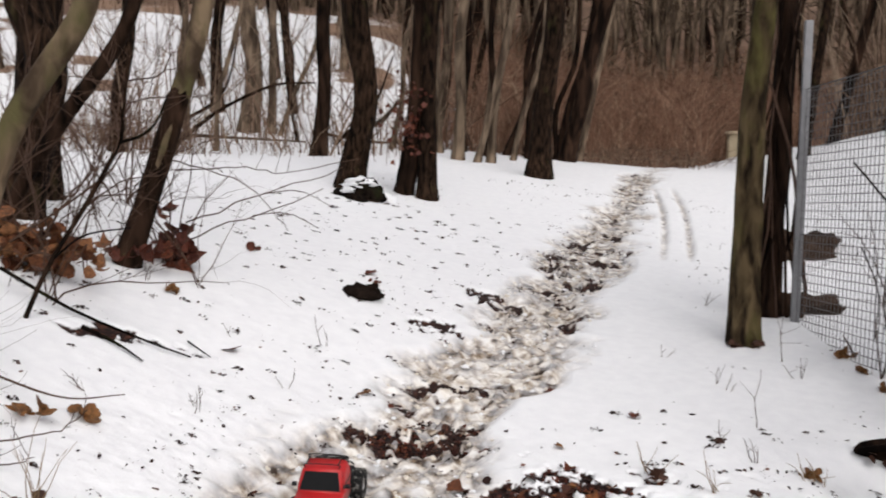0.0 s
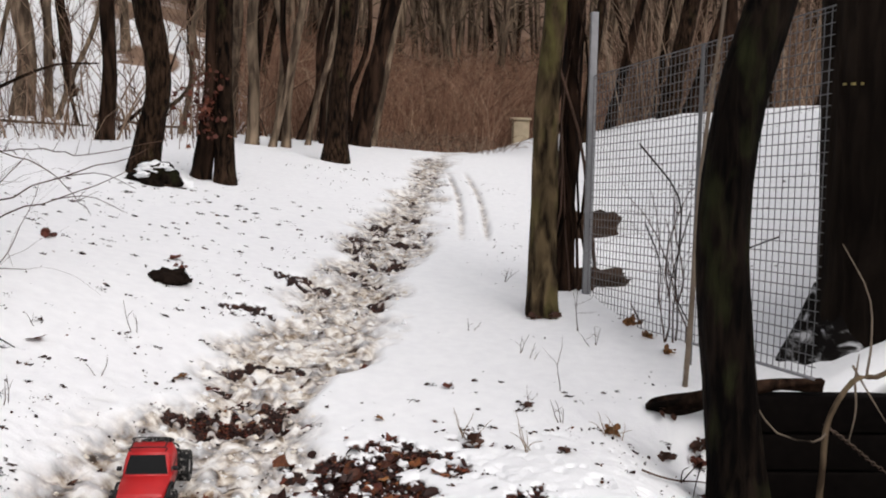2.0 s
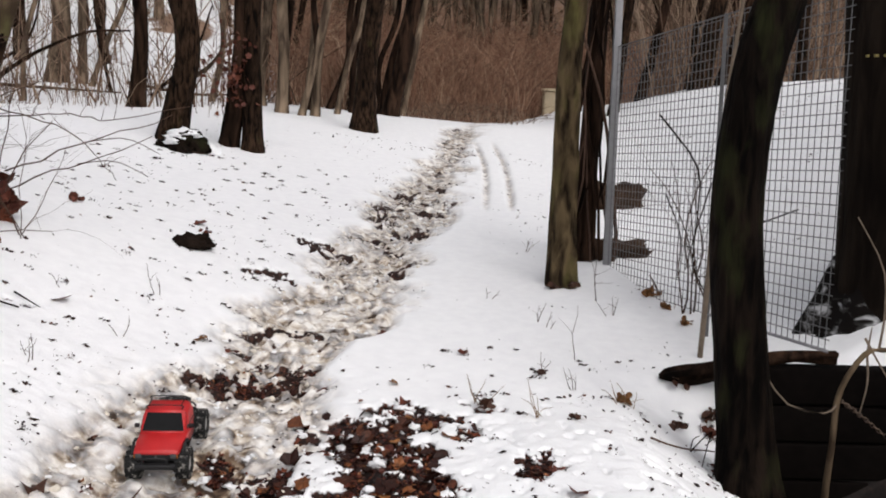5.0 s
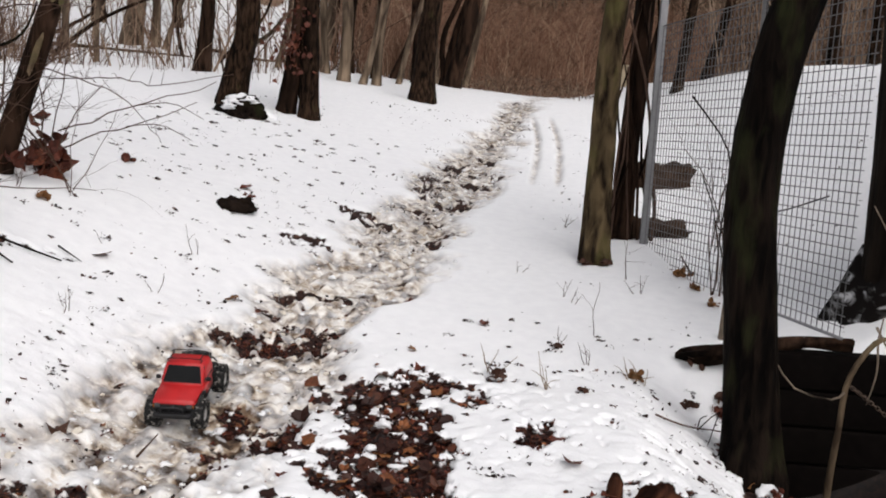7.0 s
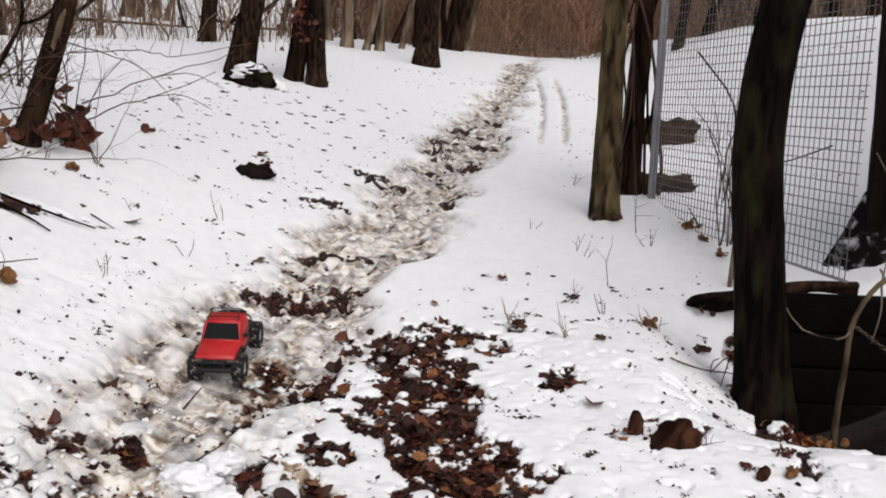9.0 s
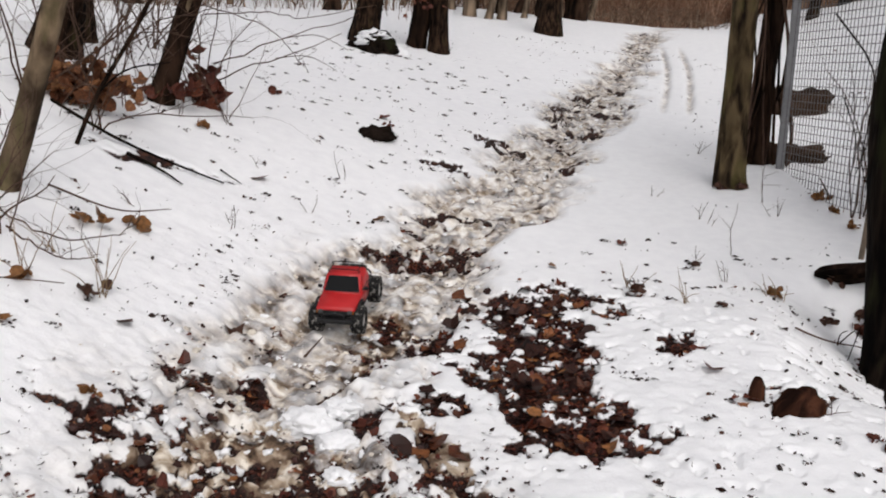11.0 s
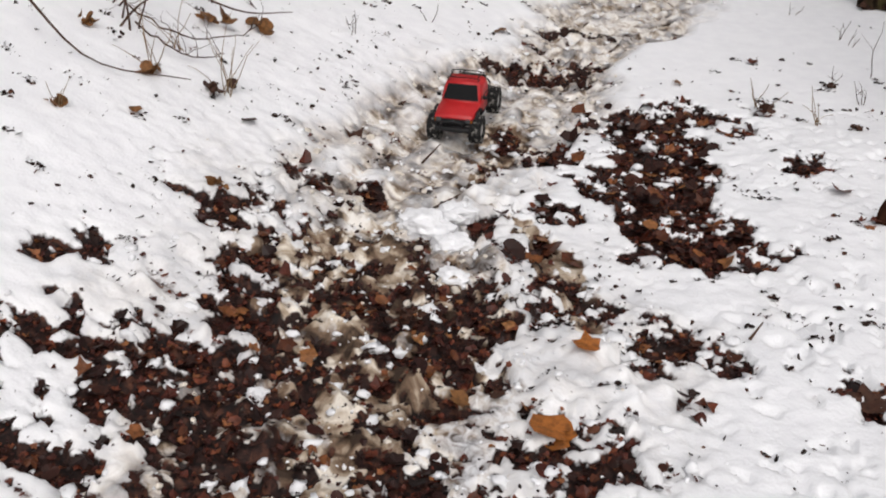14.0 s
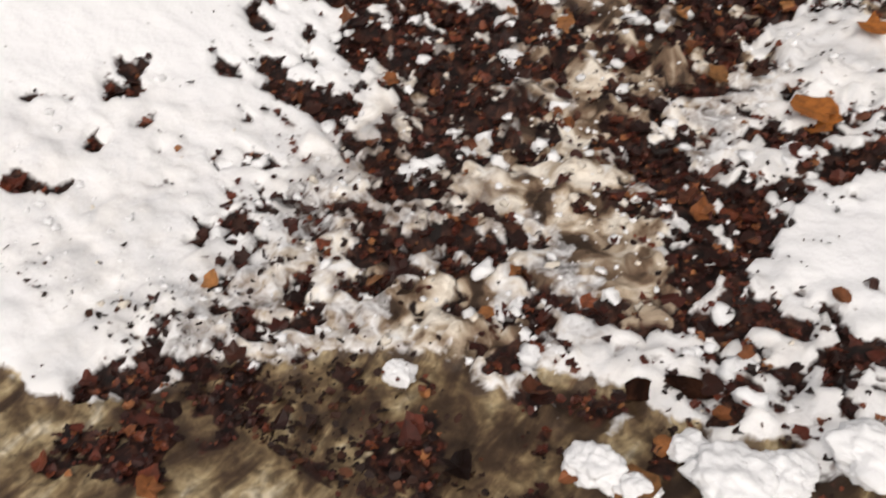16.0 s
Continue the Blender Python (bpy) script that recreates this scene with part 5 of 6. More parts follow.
for k, (x, y) in enumerate(((-2.95, 5.1), (-2.75, 5.5), (-2.2, 5.1), (-3.1, 5.7), (-2.6, 4.75), (-3.2, 4.9))):
    shrub(on(x, y), "thin bare shoots rising from the snowy bank", 4, 0.9 + 0.1 * k, 220 + k, 0.3, (0.1, 0), radius=0.004)
shrub(on(-2.66, 3.22), "bare shrub with a brown leaf heap behind the smooth trunk", 7, 0.9, 211, 0.4, (-0.2, 0), 70, leaf_dark)
shrub(on(-3.3, 6.4), "bare shrub in the snow below the hillside", 8, 1.3, 206, 0.5)
shrub(on(-4.6, 8.2), "bare shrub in the snow below the hillside", 8, 1.4, 207, 0.5)
shrub(on(1.5, 5.75), "thin bare shoots growing through the wire fence", 5, 1.1, 208, 0.25)

# the slanting dark sapling and the low boughs that reach out over the bank
sap = thing("slanting_sapling", tuple(on(-2.46, 3.95)), "dark slanting sapling with forked twigs on the bank", "sapling")
pts = curve([(-0.02, 0, -0.06), (0.12, 0, 0.22), (0.31, 0, 0.50), (0.46, 0, 0.75), (0.48, 0, 0.86), (0.50, 0.02, 1.1)], 14)
part("stem", Geo().tube(pts, np.linspace(0.012, 0.007, 14), 8, 0.16, 3), bark_brown, sap)
r = np.random.default_rng(231)
for k in range(15):
    i = r.integers(3, 13)
    q, rr = crooked(pts[i], (r.choice((-1, 1)) * r.uniform(0.4, 1.3), r.normal(0, 0.3), r.uniform(0.1, 1.0)), r.uniform(0.18, 0.5), 0.0042, r, 8, 0.2)
    g = Geo().tube(q, rr, 5)
    for j in range(3):
        q2, rr2 = crooked(q[r.integers(2, 7)], (r.normal(0, 1), r.normal(0, 0.4), r.uniform(0.2, 1.0)), r.uniform(0.06, 0.18), 0.002, r, 5, 0.2)
        g.tube(q2, rr2, 4)
    part("twig", g, twig_brown, sap)
part("fork", Geo().tube(curve([(0.46, 0, 0.75), (0.56, 0, 0.78), (0.63, 0, 0.84), (0.68, 0, 0.95)], 8), np.linspace(0.008, 0.004, 8), 6), bark_dark, sap)
part("fork", Geo().tube(curve([(0.14, 0, 0.25), (0.30, -0.02, 0.36), (0.52, -0.03, 0.40)], 8), np.linspace(0.006, 0.003, 8), 5), bark_dark, sap)
for k, (a, b, c) in enumerate((((-2.36, 5.3, 1.10), (-1.9, 5.35, 1.28), (-1.45, 5.4, 1.42)), ((-2.36, 5.3, 1.0), (-1.95, 5.3, 1.16), (-1.55, 5.3, 1.30)))):
    ob = thing("bare_bough", (0, 0, 0), "thin bare bough reaching out over snow", "branch", "bare boughs")
    part("bough", Geo().tube(curve([a, b, c], 10) + np.random.default_rng(233 + k).normal(0, 0.008, (10, 3)), np.linspace(0.005, 0.002, 10), 5), twig_brown, ob)
    part("twig", Geo().tube(curve([b, (b[0] + 0.2, b[1], b[2] + 0.02), (b[0] + 0.38, b[1], b[2] - 0.06)], 6), np.linspace(0.003, 0.0015, 6), 4), twig_brown, ob)

# thin arching twigs close over the bank, with their short shoots
for k, line in enumerate((((-2.12, 2.86, 0.08), (-1.93, 2.92, 0.05), (-1.80, 3.10, 0.08), (-1.75, 3.25, 0.13)), ((-2.05, 2.80, 0.06), (-1.86, 2.84, 0.03), (-1.77, 2.95, 0.06)), ((-2.36, 5.25, 0.55), (-2.05, 5.3, 0.66), (-1.75, 5.3, 0.74), (-1.35, 5.35, 0.95)), ((-2.40, 5.2, 0.60), (-2.1, 5.25, 0.62), (-1.9, 5.3, 0.55), (-1.75, 5.3, 0.42)))):
    r = np.random.default_rng(240 + k)
    pts = curve([on(x, y, h) for x, y, h in line], 16)
    ob = thing("bare_bough", (0, 0, 0), "thin bare bough arching over the snowy bank", "branch", "bare boughs")
    part("bough", Geo().tube(pts + r.normal(0, 0.006, pts.shape), np.linspace(0.004, 0.0018, 16), 5), twig_brown, ob)
    for j in range(7):
        q, rr = crooked(pts[r.integers(3, 15)], (r.normal(0, 0.7), r.normal(0, 0.4), 0.8), r.uniform(0.05, 0.16), 0.0018, r, 4, 0.2)
        part("twig", Geo().tube(q, rr, 4), twig_brown, ob)

# sticks lying on the snow: points along each
STICKS = (((-2.67, 4.10, 0.10), (-2.36, 4.14, 0.03), (-2.04, 4.2, 0.02), (-1.84, 4.26, 0.015)), ((-2.25, 4.05, 0.03), (-2.08, 4.05, 0.02), (-1.95, 4.02, 0.015)), ((-1.92, 4.40, 0.015), (-1.78, 4.34, 0.015)), ((-2.3, 2.5, 0.12), (-2.0, 2.45, 0.03), (-1.72, 2.62, 0.07)),
          ((-2.2, 3.30, 0.05), (-1.95, 3.4, 0.05), (-1.78, 3.55, 0.09)), ((0.90, 3.89, 0.02), (0.99, 3.96, 0.02), (1.10, 4.07, 0.03), (1.25, 4.22, 0.05), (1.37, 4.25, 0.06)), ((1.38, 6.1, 0.02), (1.34, 6.0, 0.08), (1.28, 5.9, 0.17)), ((-2.45, 9.3, 0.01), (-2.2, 9.25, 0.02)), ((0.26, 2.17, 0.01), (0.29, 2.24, 0.03)), ((-1.02, 3.10, 0.01), (-0.98, 3.2, 0.06)), ((-0.86, 2.62, 0.02), (-0.74, 2.7, 0.06)))
for k, line in enumerate(STICKS):
    pts = curve([on(x, y, h) for x, y, h in line], 10)
    w = 0.010 if k in (0, 1) else 0.008 if k == 6 else 0.005
    solo("fallen_stick", Geo().tube(pts, np.linspace(w, w * 0.4, 10), 6, 0.2, k), bark_dark if k < 3 else twig_brown, "dark crooked stick lying on the snow", "stick", "fallen sticks")

forked = thing("forked_twig", tuple(on(1.12, 4.10)), "thin black forked twig caught in the snow", "twig")
for line in (((0, 0, 0.02), (0.05, 0, 0.08), (0.09, 0.01, 0.11)), ((0.09, 0.01, 0.11), (0.07, 0, 0.04), (0.04, -0.05, -0.03)), ((0.0, 0, 0.02), (0.01, 0.01, 0.07), (0.04, 0.02, 0.085))):
    part("twig", Geo().tube(curve(line, 7), np.linspace(0.0035, 0.002, 7), 5), bark_dark, forked)

# split piece of wood at the icy foot
g = Geo().tube(curve([(0, 0, 0), (0.06, 0.04, 0.006), (0.13, 0.075, 0.004)], 9), np.array([0.014, 0.02, 0.022, 0.021, 0.02, 0.02, 0.018, 0.016, 0.009]), 9, 0.3, 4)
ob = solo("wood_scrap", g, broken_wood, "flat brown scrap of wood at the edge of ice", "wood")
ob.location = tuple(on(-0.17, 0.70, 0.008))

# weeds and shoots poking out of the snow: x, y, height, stems
for k, (x, y, h, count) in enumerate(((0.51, 4.55, 0.12, 2), (0.71, 4.80, 0.32, 1), (0.64, 4.37, 0.12, 3), (0.20, 4.13, 0.14, 4), (0.46, 4.02, 0.16, 5), (0.64, 7.05, 0.16, 3), (0.14, 4.76, 0.06, 3), (0.86, 4.29, 0.13, 8), (-1.68, 2.78, 0.28, 9), (-1.90, 2.66, 0.24, 6), (-1.95, 2.90, 0.2, 5), (-1.63, 3.83, 0.10, 3),
                                    (-1.45, 4.95, 0.16, 2), (-1.77, 4.66, 0.14, 1), (0.55, 5.4, 0.12, 2), (0.62, 5.3, 0.1, 2), (0.95, 5.9, 0.3, 2), (1.0, 5.6, 0.14, 3), (-1.92, 2.16, 0.1, 4), (-2.0, 3.6, 0.12, 3), (-2.4, 4.9, 0.12, 3), (-1.42, 4.35, 0.1, 2), (0.30, 5.8, 0.08, 2), (0.90, 3.00, 0.1, 3))):
    r = np.random.default_rng(900 + k)
    foot = on(x, y)
    tuft = count > 3
    ob = thing("dry_weed" if tuft else "bare_shoot", tuple(foot), "tuft of dry grass stems in the snow" if tuft else "thin bare shoot sticking out of the snow", "weed" if tuft else "shoot", "weeds in the snow")
    for j in range(count):
        pts, rad = crooked((r.normal(0, 0.015), r.normal(0, 0.015), -0.015), (r.normal(0, 0.3), r.normal(0, 0.3), 1), h * r.uniform(0.6, 1.2), 0.0024, r, 6, 0.14, 0.05 if tuft else 0)
        g = Geo().tube(pts, rad, 4)
        if not tuft:
            q, rr = crooked(pts[3], (r.normal(0, 1), r.normal(0, 0.5), 0.8), h * 0.4, 0.0016, r, 4, 0.1)
            g.tube(q, rr, 3)
        part("stem", g, grass_dry if tuft else twig_brown, ob)

# stump with its cap of snow
stump = thing("tree_stump", tuple(on(-2.44, 9.41)), "low dark stump capped with snow", "stump")


def lump(size, seed, rough=0.35, detail=4):
    """A knobbly solid."""
    bm = bmesh.new()
    bmesh.ops.create_icosphere(bm, subdivisions=detail, radius=1)
    shift = Vector((seed * 3.7, seed * 1.3, 0))
    for v in bm.verts:
        k = 1 + rough * noise.noise(v.co * 1.8 + shift) + 0.5 * rough * noise.noise(v.co * 5 + shift)
        v.co = Vector((v.co.x * size[0], v.co.y * size[1], v.co.z * size[2])) * k
    return Geo().bm(bm)


part("stump", lump((0.22, 0.18, 0.16), 1, 0.5), bark_dark, stump)
part("snow_cap", lump((0.17, 0.14, 0.05), 2, 0.6).moved(Matrix.Translation((-0.02, -0.02, 0.14))), snow_clod_mat, stump, "rounded cap of snow")
part("snow_cap", lump((0.06, 0.05, 0.03), 3, 0.6).moved(Matrix.Translation((-0.10, -0.15, 0.08))), snow_clod_mat, stump, "small patch of snow")
g = Geo()
clod(g, on(-2.21, 9.49, 0.0), 0.10, np.random.default_rng(6), 0.6)
solo("snow_lump", g, snow_clod_mat, "white lump of snow by the forked trunk", "snow lump", "snow lumps")

# rotten wood poking out of the snow: x, y, half sizes, tilt
for k, (x, y, size, tilt) in enumerate(((0.79, 3.01, (0.088, 0.06, 0.105), 24), (0.655, 3.06, (0.03, 0.025, 0.06), 10), (1.67, 3.86, (0.035, 0.03, 0.10), -8), (1.05, 2.80, (0.045, 0.02, 0.022), 0))):
    g = lump(size, 14 + 2 * k, 0.2)
    ob = solo("broken_stump", g, broken_wood, "rotten red-brown stump broken off above the snow", "stump", "broken stumps")
    ob.matrix_basis = Matrix.Translation(on(x, y, 0.25 * size[2])) @ pose(0, 0, 0, -10, tilt, 20 * k)

# dark mound added in place of a burrow's shaded mouth in the bank
earth = thing("earth_heap", tuple(on(-1.50, 5.93)), "small dark mound standing in for the shade of a burrow mouth", "earth")
for dx, dy, size, seed in ((0.0, 0.0, (0.105, 0.09, 0.062), 31), (0.055, 0.02, (0.06, 0.06, 0.05), 33), (-0.065, 0.01, (0.06, 0.05, 0.042), 35)):
    part("earth", lump(size, seed, 0.55).moved(Matrix.Translation((dx, dy, 0.012))), burrow_dark, earth)
r = np.random.default_rng(61)
for k in range(26):
    clod_geo = Geo()
    a, d_ = r.uniform(0, 2 * np.pi), r.uniform(0.09, 0.16)
    clod(clod_geo, (d_ * math.cos(a), 0.7 * d_ * math.sin(a), 0.006), r.uniform(0.006, 0.017), r)
    part("crumb", clod_geo, burrow_dark, earth)

# sapling at the fence, fallen boughs in the mesh
fence_sap = thing("fence_sapling", tuple(on(1.36, 4.95)), "thin grey sapling growing beside the wire fence", "sapling")
part("stem", Geo().tube(curve([(0, 0, -0.05), (0.02, 0, 0.46), (0.03, 0, 0.96), (0.06, 0, 1.38), (0.12, 0, 2.0), (0.15, 0.1, 2.8)], 16), np.linspace(0.015, 0.008, 16), 8, 0.08, 8), twig_grey, fence_sap)
for k, line in enumerate((((1.16, 5.3, 1.50), (1.35, 5.2, 1.24), (1.37, 5.2, 1.0), (1.36, 5.2, 0.72), (1.44, 5.2, 0.55)), ((1.62, 5.9, 1.1), (1.5, 5.75, 0.8), (1.42, 5.6, 0.62)), ((1.9, 5.2, 1.02), (1.7, 5.4, 0.9), (1.55, 5.6, 0.86)), ((1.42, 6.2, 1.0), (1.5, 6.1, 0.75), (1.47, 6.0, 0.5)))):
    solo("bare_bough", Geo().tube(curve(line, 12), np.linspace(0.005, 0.003, 12), 6), bark_brown, "thin crooked bough tangled in the wire fence", "branch", "boughs by the fence")

# twisted shoot and chain by the dark post
shoot_foot = on(1.41, 3.30)
shoot = thing("twisted_shoot", tuple(shoot_foot), "pale twisted shoot in front of the dark post", "shoot")
part("stem", Geo().tube(curve([q - shoot_foot for q in np.array([(1.405, 3.3, 0.05), (1.405, 3.3, 0.2), (1.415, 3.3, 0.38), (1.435, 3.32, 0.56), (1.51, 3.3, 0.71), (1.61, 3.3, 0.73), (1.74, 3.3, 0.86), (1.95, 3.3, 1.05)])], 26), np.linspace(0.013, 0.007, 26), 7, 0.1, 2), bark_grey, shoot)
for line in (((1.42, 3.3, 0.52), (1.38, 3.3, 0.49), (1.25, 3.3, 0.52), (1.17, 3.3, 0.62), (1.13, 3.28, 0.69)), ((1.55, 3.3, 0.72), (1.56, 3.3, 0.85), (1.54, 3.3, 1.01), (1.44, 3.3, 1.18)), ((1.51, 3.3, 0.71), (1.52, 3.3, 0.60), (1.50, 3.3, 0.48)), ((1.50, 3.3, 0.76), (1.55, 3.3, 0.68), (1.63, 3.3, 0.56)), ((1.51, 3.3, 0.7), (1.52, 3.3, 0.8))):
    part("twig", Geo().tube(curve([np.array(q) - shoot_foot for q in line], 9), np.linspace(0.005, 0.002, 9), 5), twig_grey, shoot)
shoot.location = (0.1 + 1.2 * (shoot_foot[0] - 0.1), -0.1 + 1.2 * (shoot_foot[1] + 0.1), 1.52 + 1.2 * (shoot_foot[2] - 1.52))
shoot.scale = (1.2, 1.2, 1.2)
chain = thing("rusty_chain", (1.78, 4.22, 0.284), "rusty link chain hanging by the dark post", "chain")
link_pts = np.array([(math.cos(a) * 0.0125, math.sin(a) * 0.007, 0) for a in np.linspace(0, 2 * np.pi, 11)])
link_me = Geo().tube(link_pts, 0.0023, 5, cap=False).mesh("chain_link")
link_me.materials.append(chain_mat)
chain.scale = (1.2, 1.2, 1.2)
run = curve([(0, 0, 0), (0.10, 0.0, -0.07), (0.23, 0.05, -0.17), (0.38, 0.1, -0.26), (0.50, 0.25, -0.29)], 34)
for k in range(33):
    way = Vector(run[k + 1] - run[k])
    ob = part("chain_link", link_me, chain_mat, chain)
    ob.matrix_basis = Matrix.Translation((run[k] + run[k + 1]) / 2) @ way.to_track_quat("X", "Z").to_matrix().to_4x4() @ pose(0, 0, 0, 90 * (k % 2), 0, 0)


# ---- the red radio-controlled truck ----
def prism(sections):
    """A shell through cross-sections, each x, half width, low and high edge."""
    v, faces = [], []
    for x, w, lo, hi, wt in sections:
        v += [(x, -w, lo), (x, w, lo), (x, w * 0.99, lo + (hi - lo) * 0.6), (x, wt, hi), (x, -wt, hi), (x, -w * 0.99, lo + (hi - lo) * 0.6)]
    k = 6
    for i in range(len(sections) - 1):
        for j in range(k):
            faces.append((i * k + j, i * k + (j + 1) % k, (i + 1) * k + (j + 1) % k, (i + 1) * k + j))
    faces += [tuple(range(k - 1, -1, -1)), tuple((len(sections) - 1) * k + j for j in range(k))]
    bm = bmesh.new()
    vs = [bm.verts.new(q) for q in v]
    for face in faces:
        bm.faces.new([vs[i] for i in face])
    bmesh.ops.recalc_face_normals(bm, faces=bm.faces[:])
    bmesh.ops.bevel(bm, geom=[e for e in bm.edges if len(e.link_faces) == 2 and e.calc_face_angle() > 0.35], offset=0.004, segments=2, affect="EDGES")
    return Geo().bm(bm)


truck = thing("toy_truck", (0, 0, 0), "red radio-controlled pickup crawler coming down the slushy track", "toy truck")
T = 0.058
# x runs forward along the truck
part("body", prism([(-0.045, 0.086, 0.085, 0.135, 0.084), (0.035, 0.087, 0.085, 0.138, 0.085), (0.05, 0.087, 0.105, 0.139, 0.084), (0.12, 0.085, 0.112, 0.136, 0.080), (0.185, 0.080, 0.108, 0.130, 0.075), (0.196, 0.078, 0.108, 0.124, 0.073)]), car_red, truck, "red hood, fenders and doors")
cab = part("cab", prism([(-0.060, 0.084, 0.128, 0.200, 0.068), (-0.052, 0.084, 0.128, 0.206, 0.070), (0.022, 0.084, 0.128, 0.206, 0.070), (0.034, 0.084, 0.128, 0.200, 0.068), (0.078, 0.082, 0.128, 0.142, 0.080)]), car_red, truck, "red cab with a flat roof")
g = Geo().add([(0.0375, -0.061, 0.1985), (0.0375, 0.061, 0.1985), (0.0775, 0.074, 0.1455), (0.0775, -0.074, 0.1455), (0.0345, -0.061, 0.1965), (0.0345, 0.061, 0.1965), (0.0745, 0.074, 0.1435), (0.0745, -0.074, 0.1435)], [(0, 3, 2, 1), (4, 5, 6, 7), (0, 1, 5, 4), (1, 2, 6, 5), (2, 3, 7, 6), (3, 0, 4, 7)])
part("windscreen", g, car_glass, truck, "smoked black windscreen", smooth_shade=False)
for s in (-1, 1):
    g = Geo().add([(-0.045, s * 0.0735, 0.196), (0.028, s * 0.0735, 0.196), (0.062, s * 0.0845, 0.147), (-0.045, s * 0.0845, 0.147), (-0.045, s * 0.069, 0.196), (0.028, s * 0.069, 0.196), (0.062, s * 0.080, 0.147), (-0.045, s * 0.080, 0.147)], [(0, 1, 2, 3), (7, 6, 5, 4), (0, 4, 5, 1), (1, 5, 6, 2), (2, 6, 7, 3), (3, 7, 4, 0)])
    part("side_window", g, car_glass, truck, "smoked black side window", smooth_shade=False)
    part("wing_mirror", Geo().box((0.048, s * 0.088, 0.148), (0.060, s * 0.106, 0.162), 0.003), car_black, truck)
    part("fender_flare", Geo().tube(curve([(0.075, s * 0.087, 0.09), (0.09, s * 0.090, 0.118), (0.125, s * 0.091, 0.128), (0.16, s * 0.088, 0.118), (0.175, s * 0.084, 0.09)], 12), 0.006, 6), car_black, truck)
    part("headlight", Geo().box((0.193, s * 0.050, 0.100), (0.201, s * 0.070, 0.116), 0.002), lamp_lens, truck, "small square headlight")
    part("indicator", Geo().box((0.192, s * 0.071, 0.100), (0.199, s * 0.078, 0.112), 0.002), amber_lens, truck, "amber indicator")
    part("sill_bar", Geo().tube([(-0.06, s * 0.080, 0.078), (0.07, s * 0.080, 0.078)], 0.006, 6), car_black, truck)
part("grille", Geo().box((0.186, -0.076, 0.088), (0.197, 0.076, 0.112), 0.002), car_black, truck, "black grille")
part("grille_badge", Geo().tube([(0.197, 0, 0.104), (0.200, 0, 0.104)], [0.009, 0.009], 3), lamp_lens, truck, "small pale badge shape")
part("front_bumper", Geo().box((0.198, -0.072, 0.066), (0.222, 0.072, 0.084), 0.004), car_black, truck)
part("bumper_hoop", Geo().tube(curve([(0.214, -0.04, 0.08), (0.22, -0.036, 0.108), (0.22, 0.036, 0.108), (0.214, 0.04, 0.08)], 12), 0.004, 6), car_black, truck)
part("chassis", Geo().box((-0.17, -0.035, 0.055), (0.19, 0.035, 0.088), 0.006), car_black, truck)
part("bed", prism([(-0.195, 0.070, 0.088, 0.112, 0.068), (-0.062, 0.078, 0.088, 0.124, 0.076)]), car_black, truck, "black rear bed")
for s in (-1, 1):
    part("cage_bar", Geo().tube(curve([(-0.062, s * 0.07, 0.19), (-0.12, s * 0.068, 0.165), (-0.19, s * 0.064, 0.118)], 8), 0.004, 6), car_black, truck)
    part("shock", Geo().tube([(0.125, s * 0.05, 0.075), (0.10, s * 0.045, 0.12)], 0.007, 7), car_black, truck)
rack = part("roof_rack", Geo().tube(curve([(-0.045, -0.062, 0.208), (-0.045, -0.060, 0.225), (-0.045, 0.060, 0.225), (-0.045, 0.062, 0.208)], 16), 0.0022, 6), car_black, truck, "thin black roof rack rail")
part("rack_rail", Geo().tube(curve([(0.03, -0.060, 0.208), (0.028, -0.058, 0.222), (0.028, 0.058, 0.222), (0.03, 0.060, 0.208)], 16), 0.0022, 6), car_black, rack)
for s in (-1, 1):
    part("rack_rail", Geo().tube([(-0.045, s * 0.060, 0.224), (0.028, s * 0.058, 0.221)], 0.0022, 6), car_black, rack)
for x in (-0.155, 0.150):
    part("axle", Geo().tube([(x, -0.075, T - 0.004), (x, 0.075, T - 0.004)], 0.010, 8), car_black, truck)


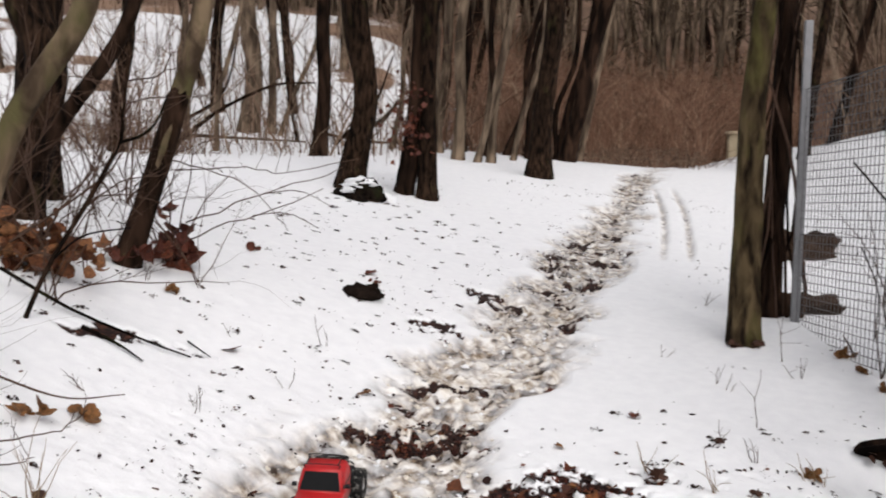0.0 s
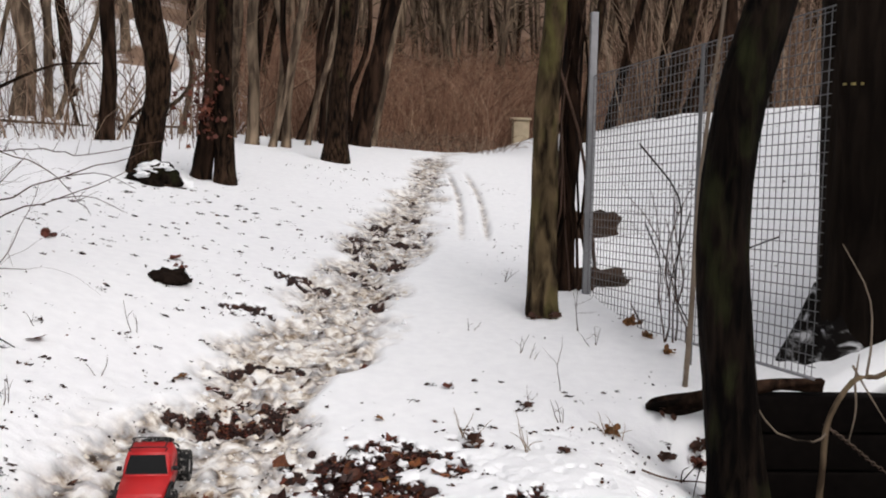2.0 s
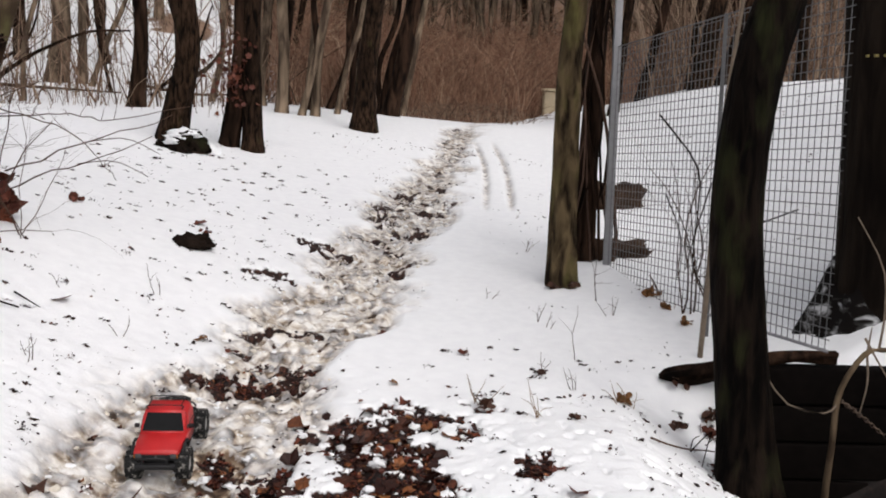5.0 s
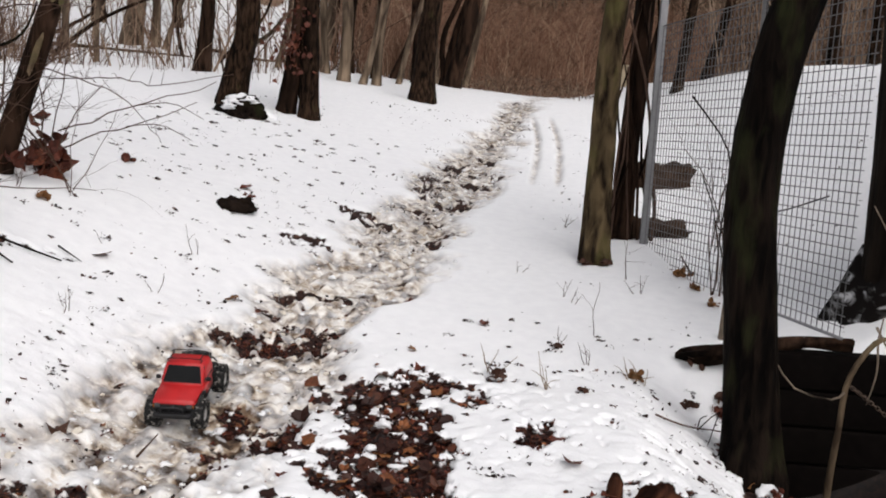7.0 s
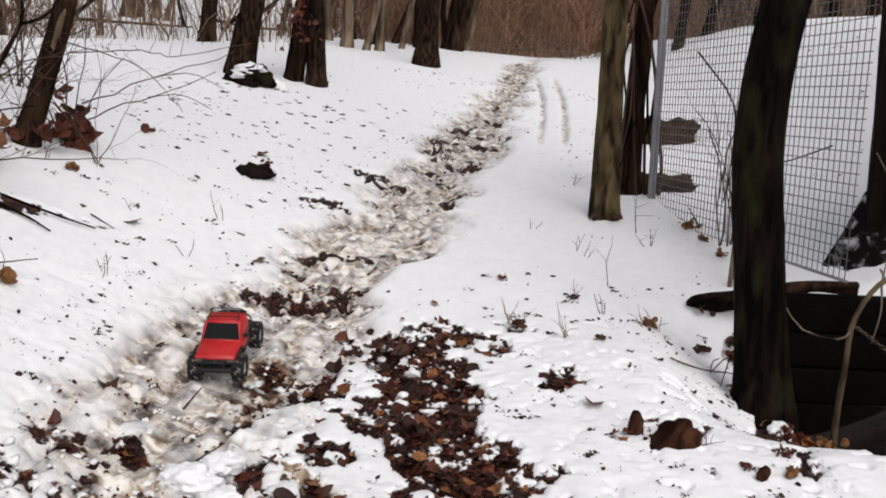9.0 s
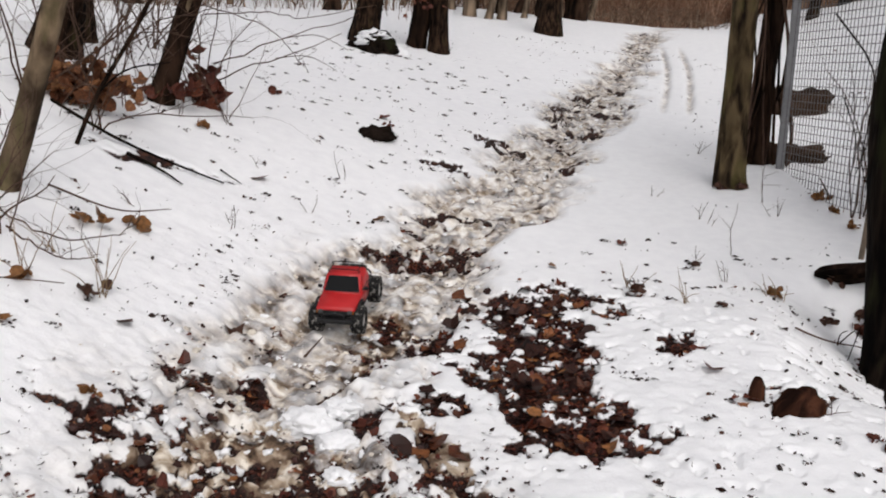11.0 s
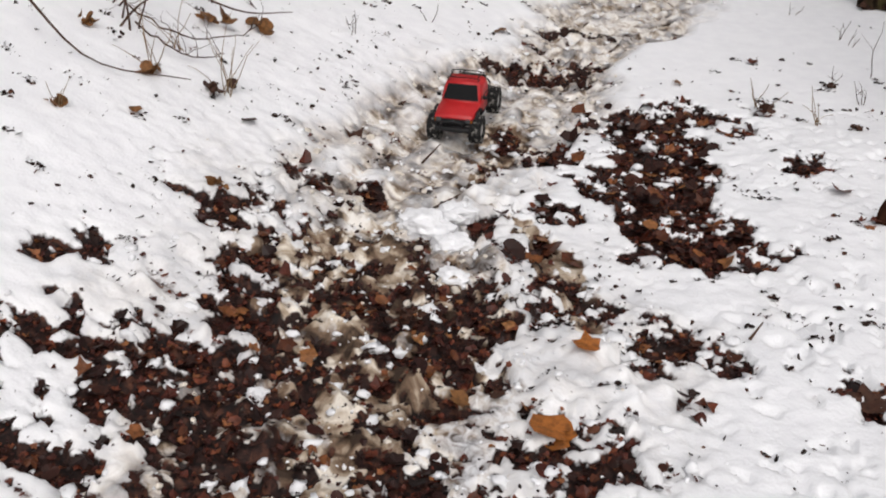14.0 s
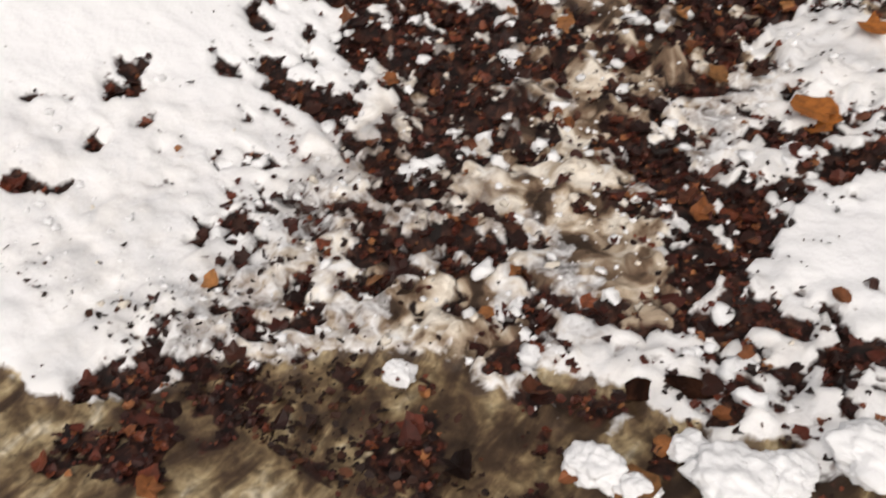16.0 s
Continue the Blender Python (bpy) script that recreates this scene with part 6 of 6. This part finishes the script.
def wheel_meshes():
    """A chunky tyre with blocks of tread, a rim with spokes and a hub."""
    prof = [(0.030, -0.016), (0.034, -0.024), (0.048, -0.025), (0.0535, -0.020), (0.0545, 0.0), (0.0535, 0.020), (0.048, 0.025), (0.034, 0.024), (0.030, 0.016)]
    n, g = 28, Geo()
    v = [(rr * math.cos(a), w, rr * math.sin(a)) for a in np.arange(n) * 2 * np.pi / n for rr, w in prof]
    k = len(prof)
    g.add(v, [(i * k + j, i * k + (j + 1) % k, ((i + 1) % n) * k + (j + 1) % k, ((i + 1) % n) * k + j) for i in range(n) for j in range(k)])
    for i in range(18):
        for s in (-1, 1):
            a = (i + 0.25 * s) * 2 * np.pi / 18
            lug = Geo().box((0.050, 0.002 * s, -0.0055), (0.0585, 0.023 * s, 0.0055))
            lug.moved(Euler((0, -a, 0)).to_matrix().to_4x4())
            g.add(lug.v[0], lug.f)
    rim = Geo()
    prof2 = [(0.031, -0.017), (0.031, 0.017), (0.026, 0.019), (0.026, -0.019)]
    v = [(rr * math.cos(a), w, rr * math.sin(a)) for a in np.arange(n) * 2 * np.pi / n for rr, w in prof2]
    rim.add(v, [(i * 4 + j, i * 4 + (j + 1) % 4, ((i + 1) % n) * 4 + (j + 1) % 4, ((i + 1) % n) * 4 + j) for i in range(n) for j in range(4)])
    for i in range(6):
        a = i * 2 * np.pi / 6
        sp = Geo().box((0.004, -0.012, -0.004), (0.029, 0.012, 0.004), 0.001)
        sp.moved(Euler((0, -a, 0)).to_matrix().to_4x4())
        rim.add(sp.v[0], sp.f)
    rim.tube([(0, -0.019, 0), (0, 0.019, 0)], 0.008, 8)
    return g.mesh("tyre", False), rim.mesh("rim", False)


tyre_me, rim_me = wheel_meshes()
tyre_me.materials.append(tyre_mat)
rim_me.materials.append(rim_mat)
for x, y, z in ((0.150, 0.087, T), (0.150, -0.087, T), (-0.155, 0.087, T), (-0.155, -0.087, T)):
    w = new("wheel")
    w.parent, w.location = truck, (x, y, z)
    part("tyre", tyre_me, tyre_mat, w, "wet black tyre caked with snow")
    part("rim", rim_me, rim_mat, w, "grey spoked rim")
spare = new("spare_wheel")
spare.parent, spare.matrix_basis = truck, pose(-0.125, 0, 0.155, 70, 0, 90)
part("tyre", tyre_me, tyre_mat, spare)
part("rim", rim_me, rim_mat, spare)
front, rear = on(-0.965, 3.37), on(-0.98, 3.66)
head = Vector(front - rear).normalized()
side_v = Vector((0, 0, 1)).cross(head).normalized()
up_v = head.cross(side_v)
turn = Matrix((head, side_v, up_v)).transposed().to_4x4()
spot_c = Vector((front + rear) / 2)
spot_c.z = float(ground_z(spot_c.x, spot_c.y)) - 0.034
truck.matrix_basis = Matrix.Translation(spot_c) @ turn
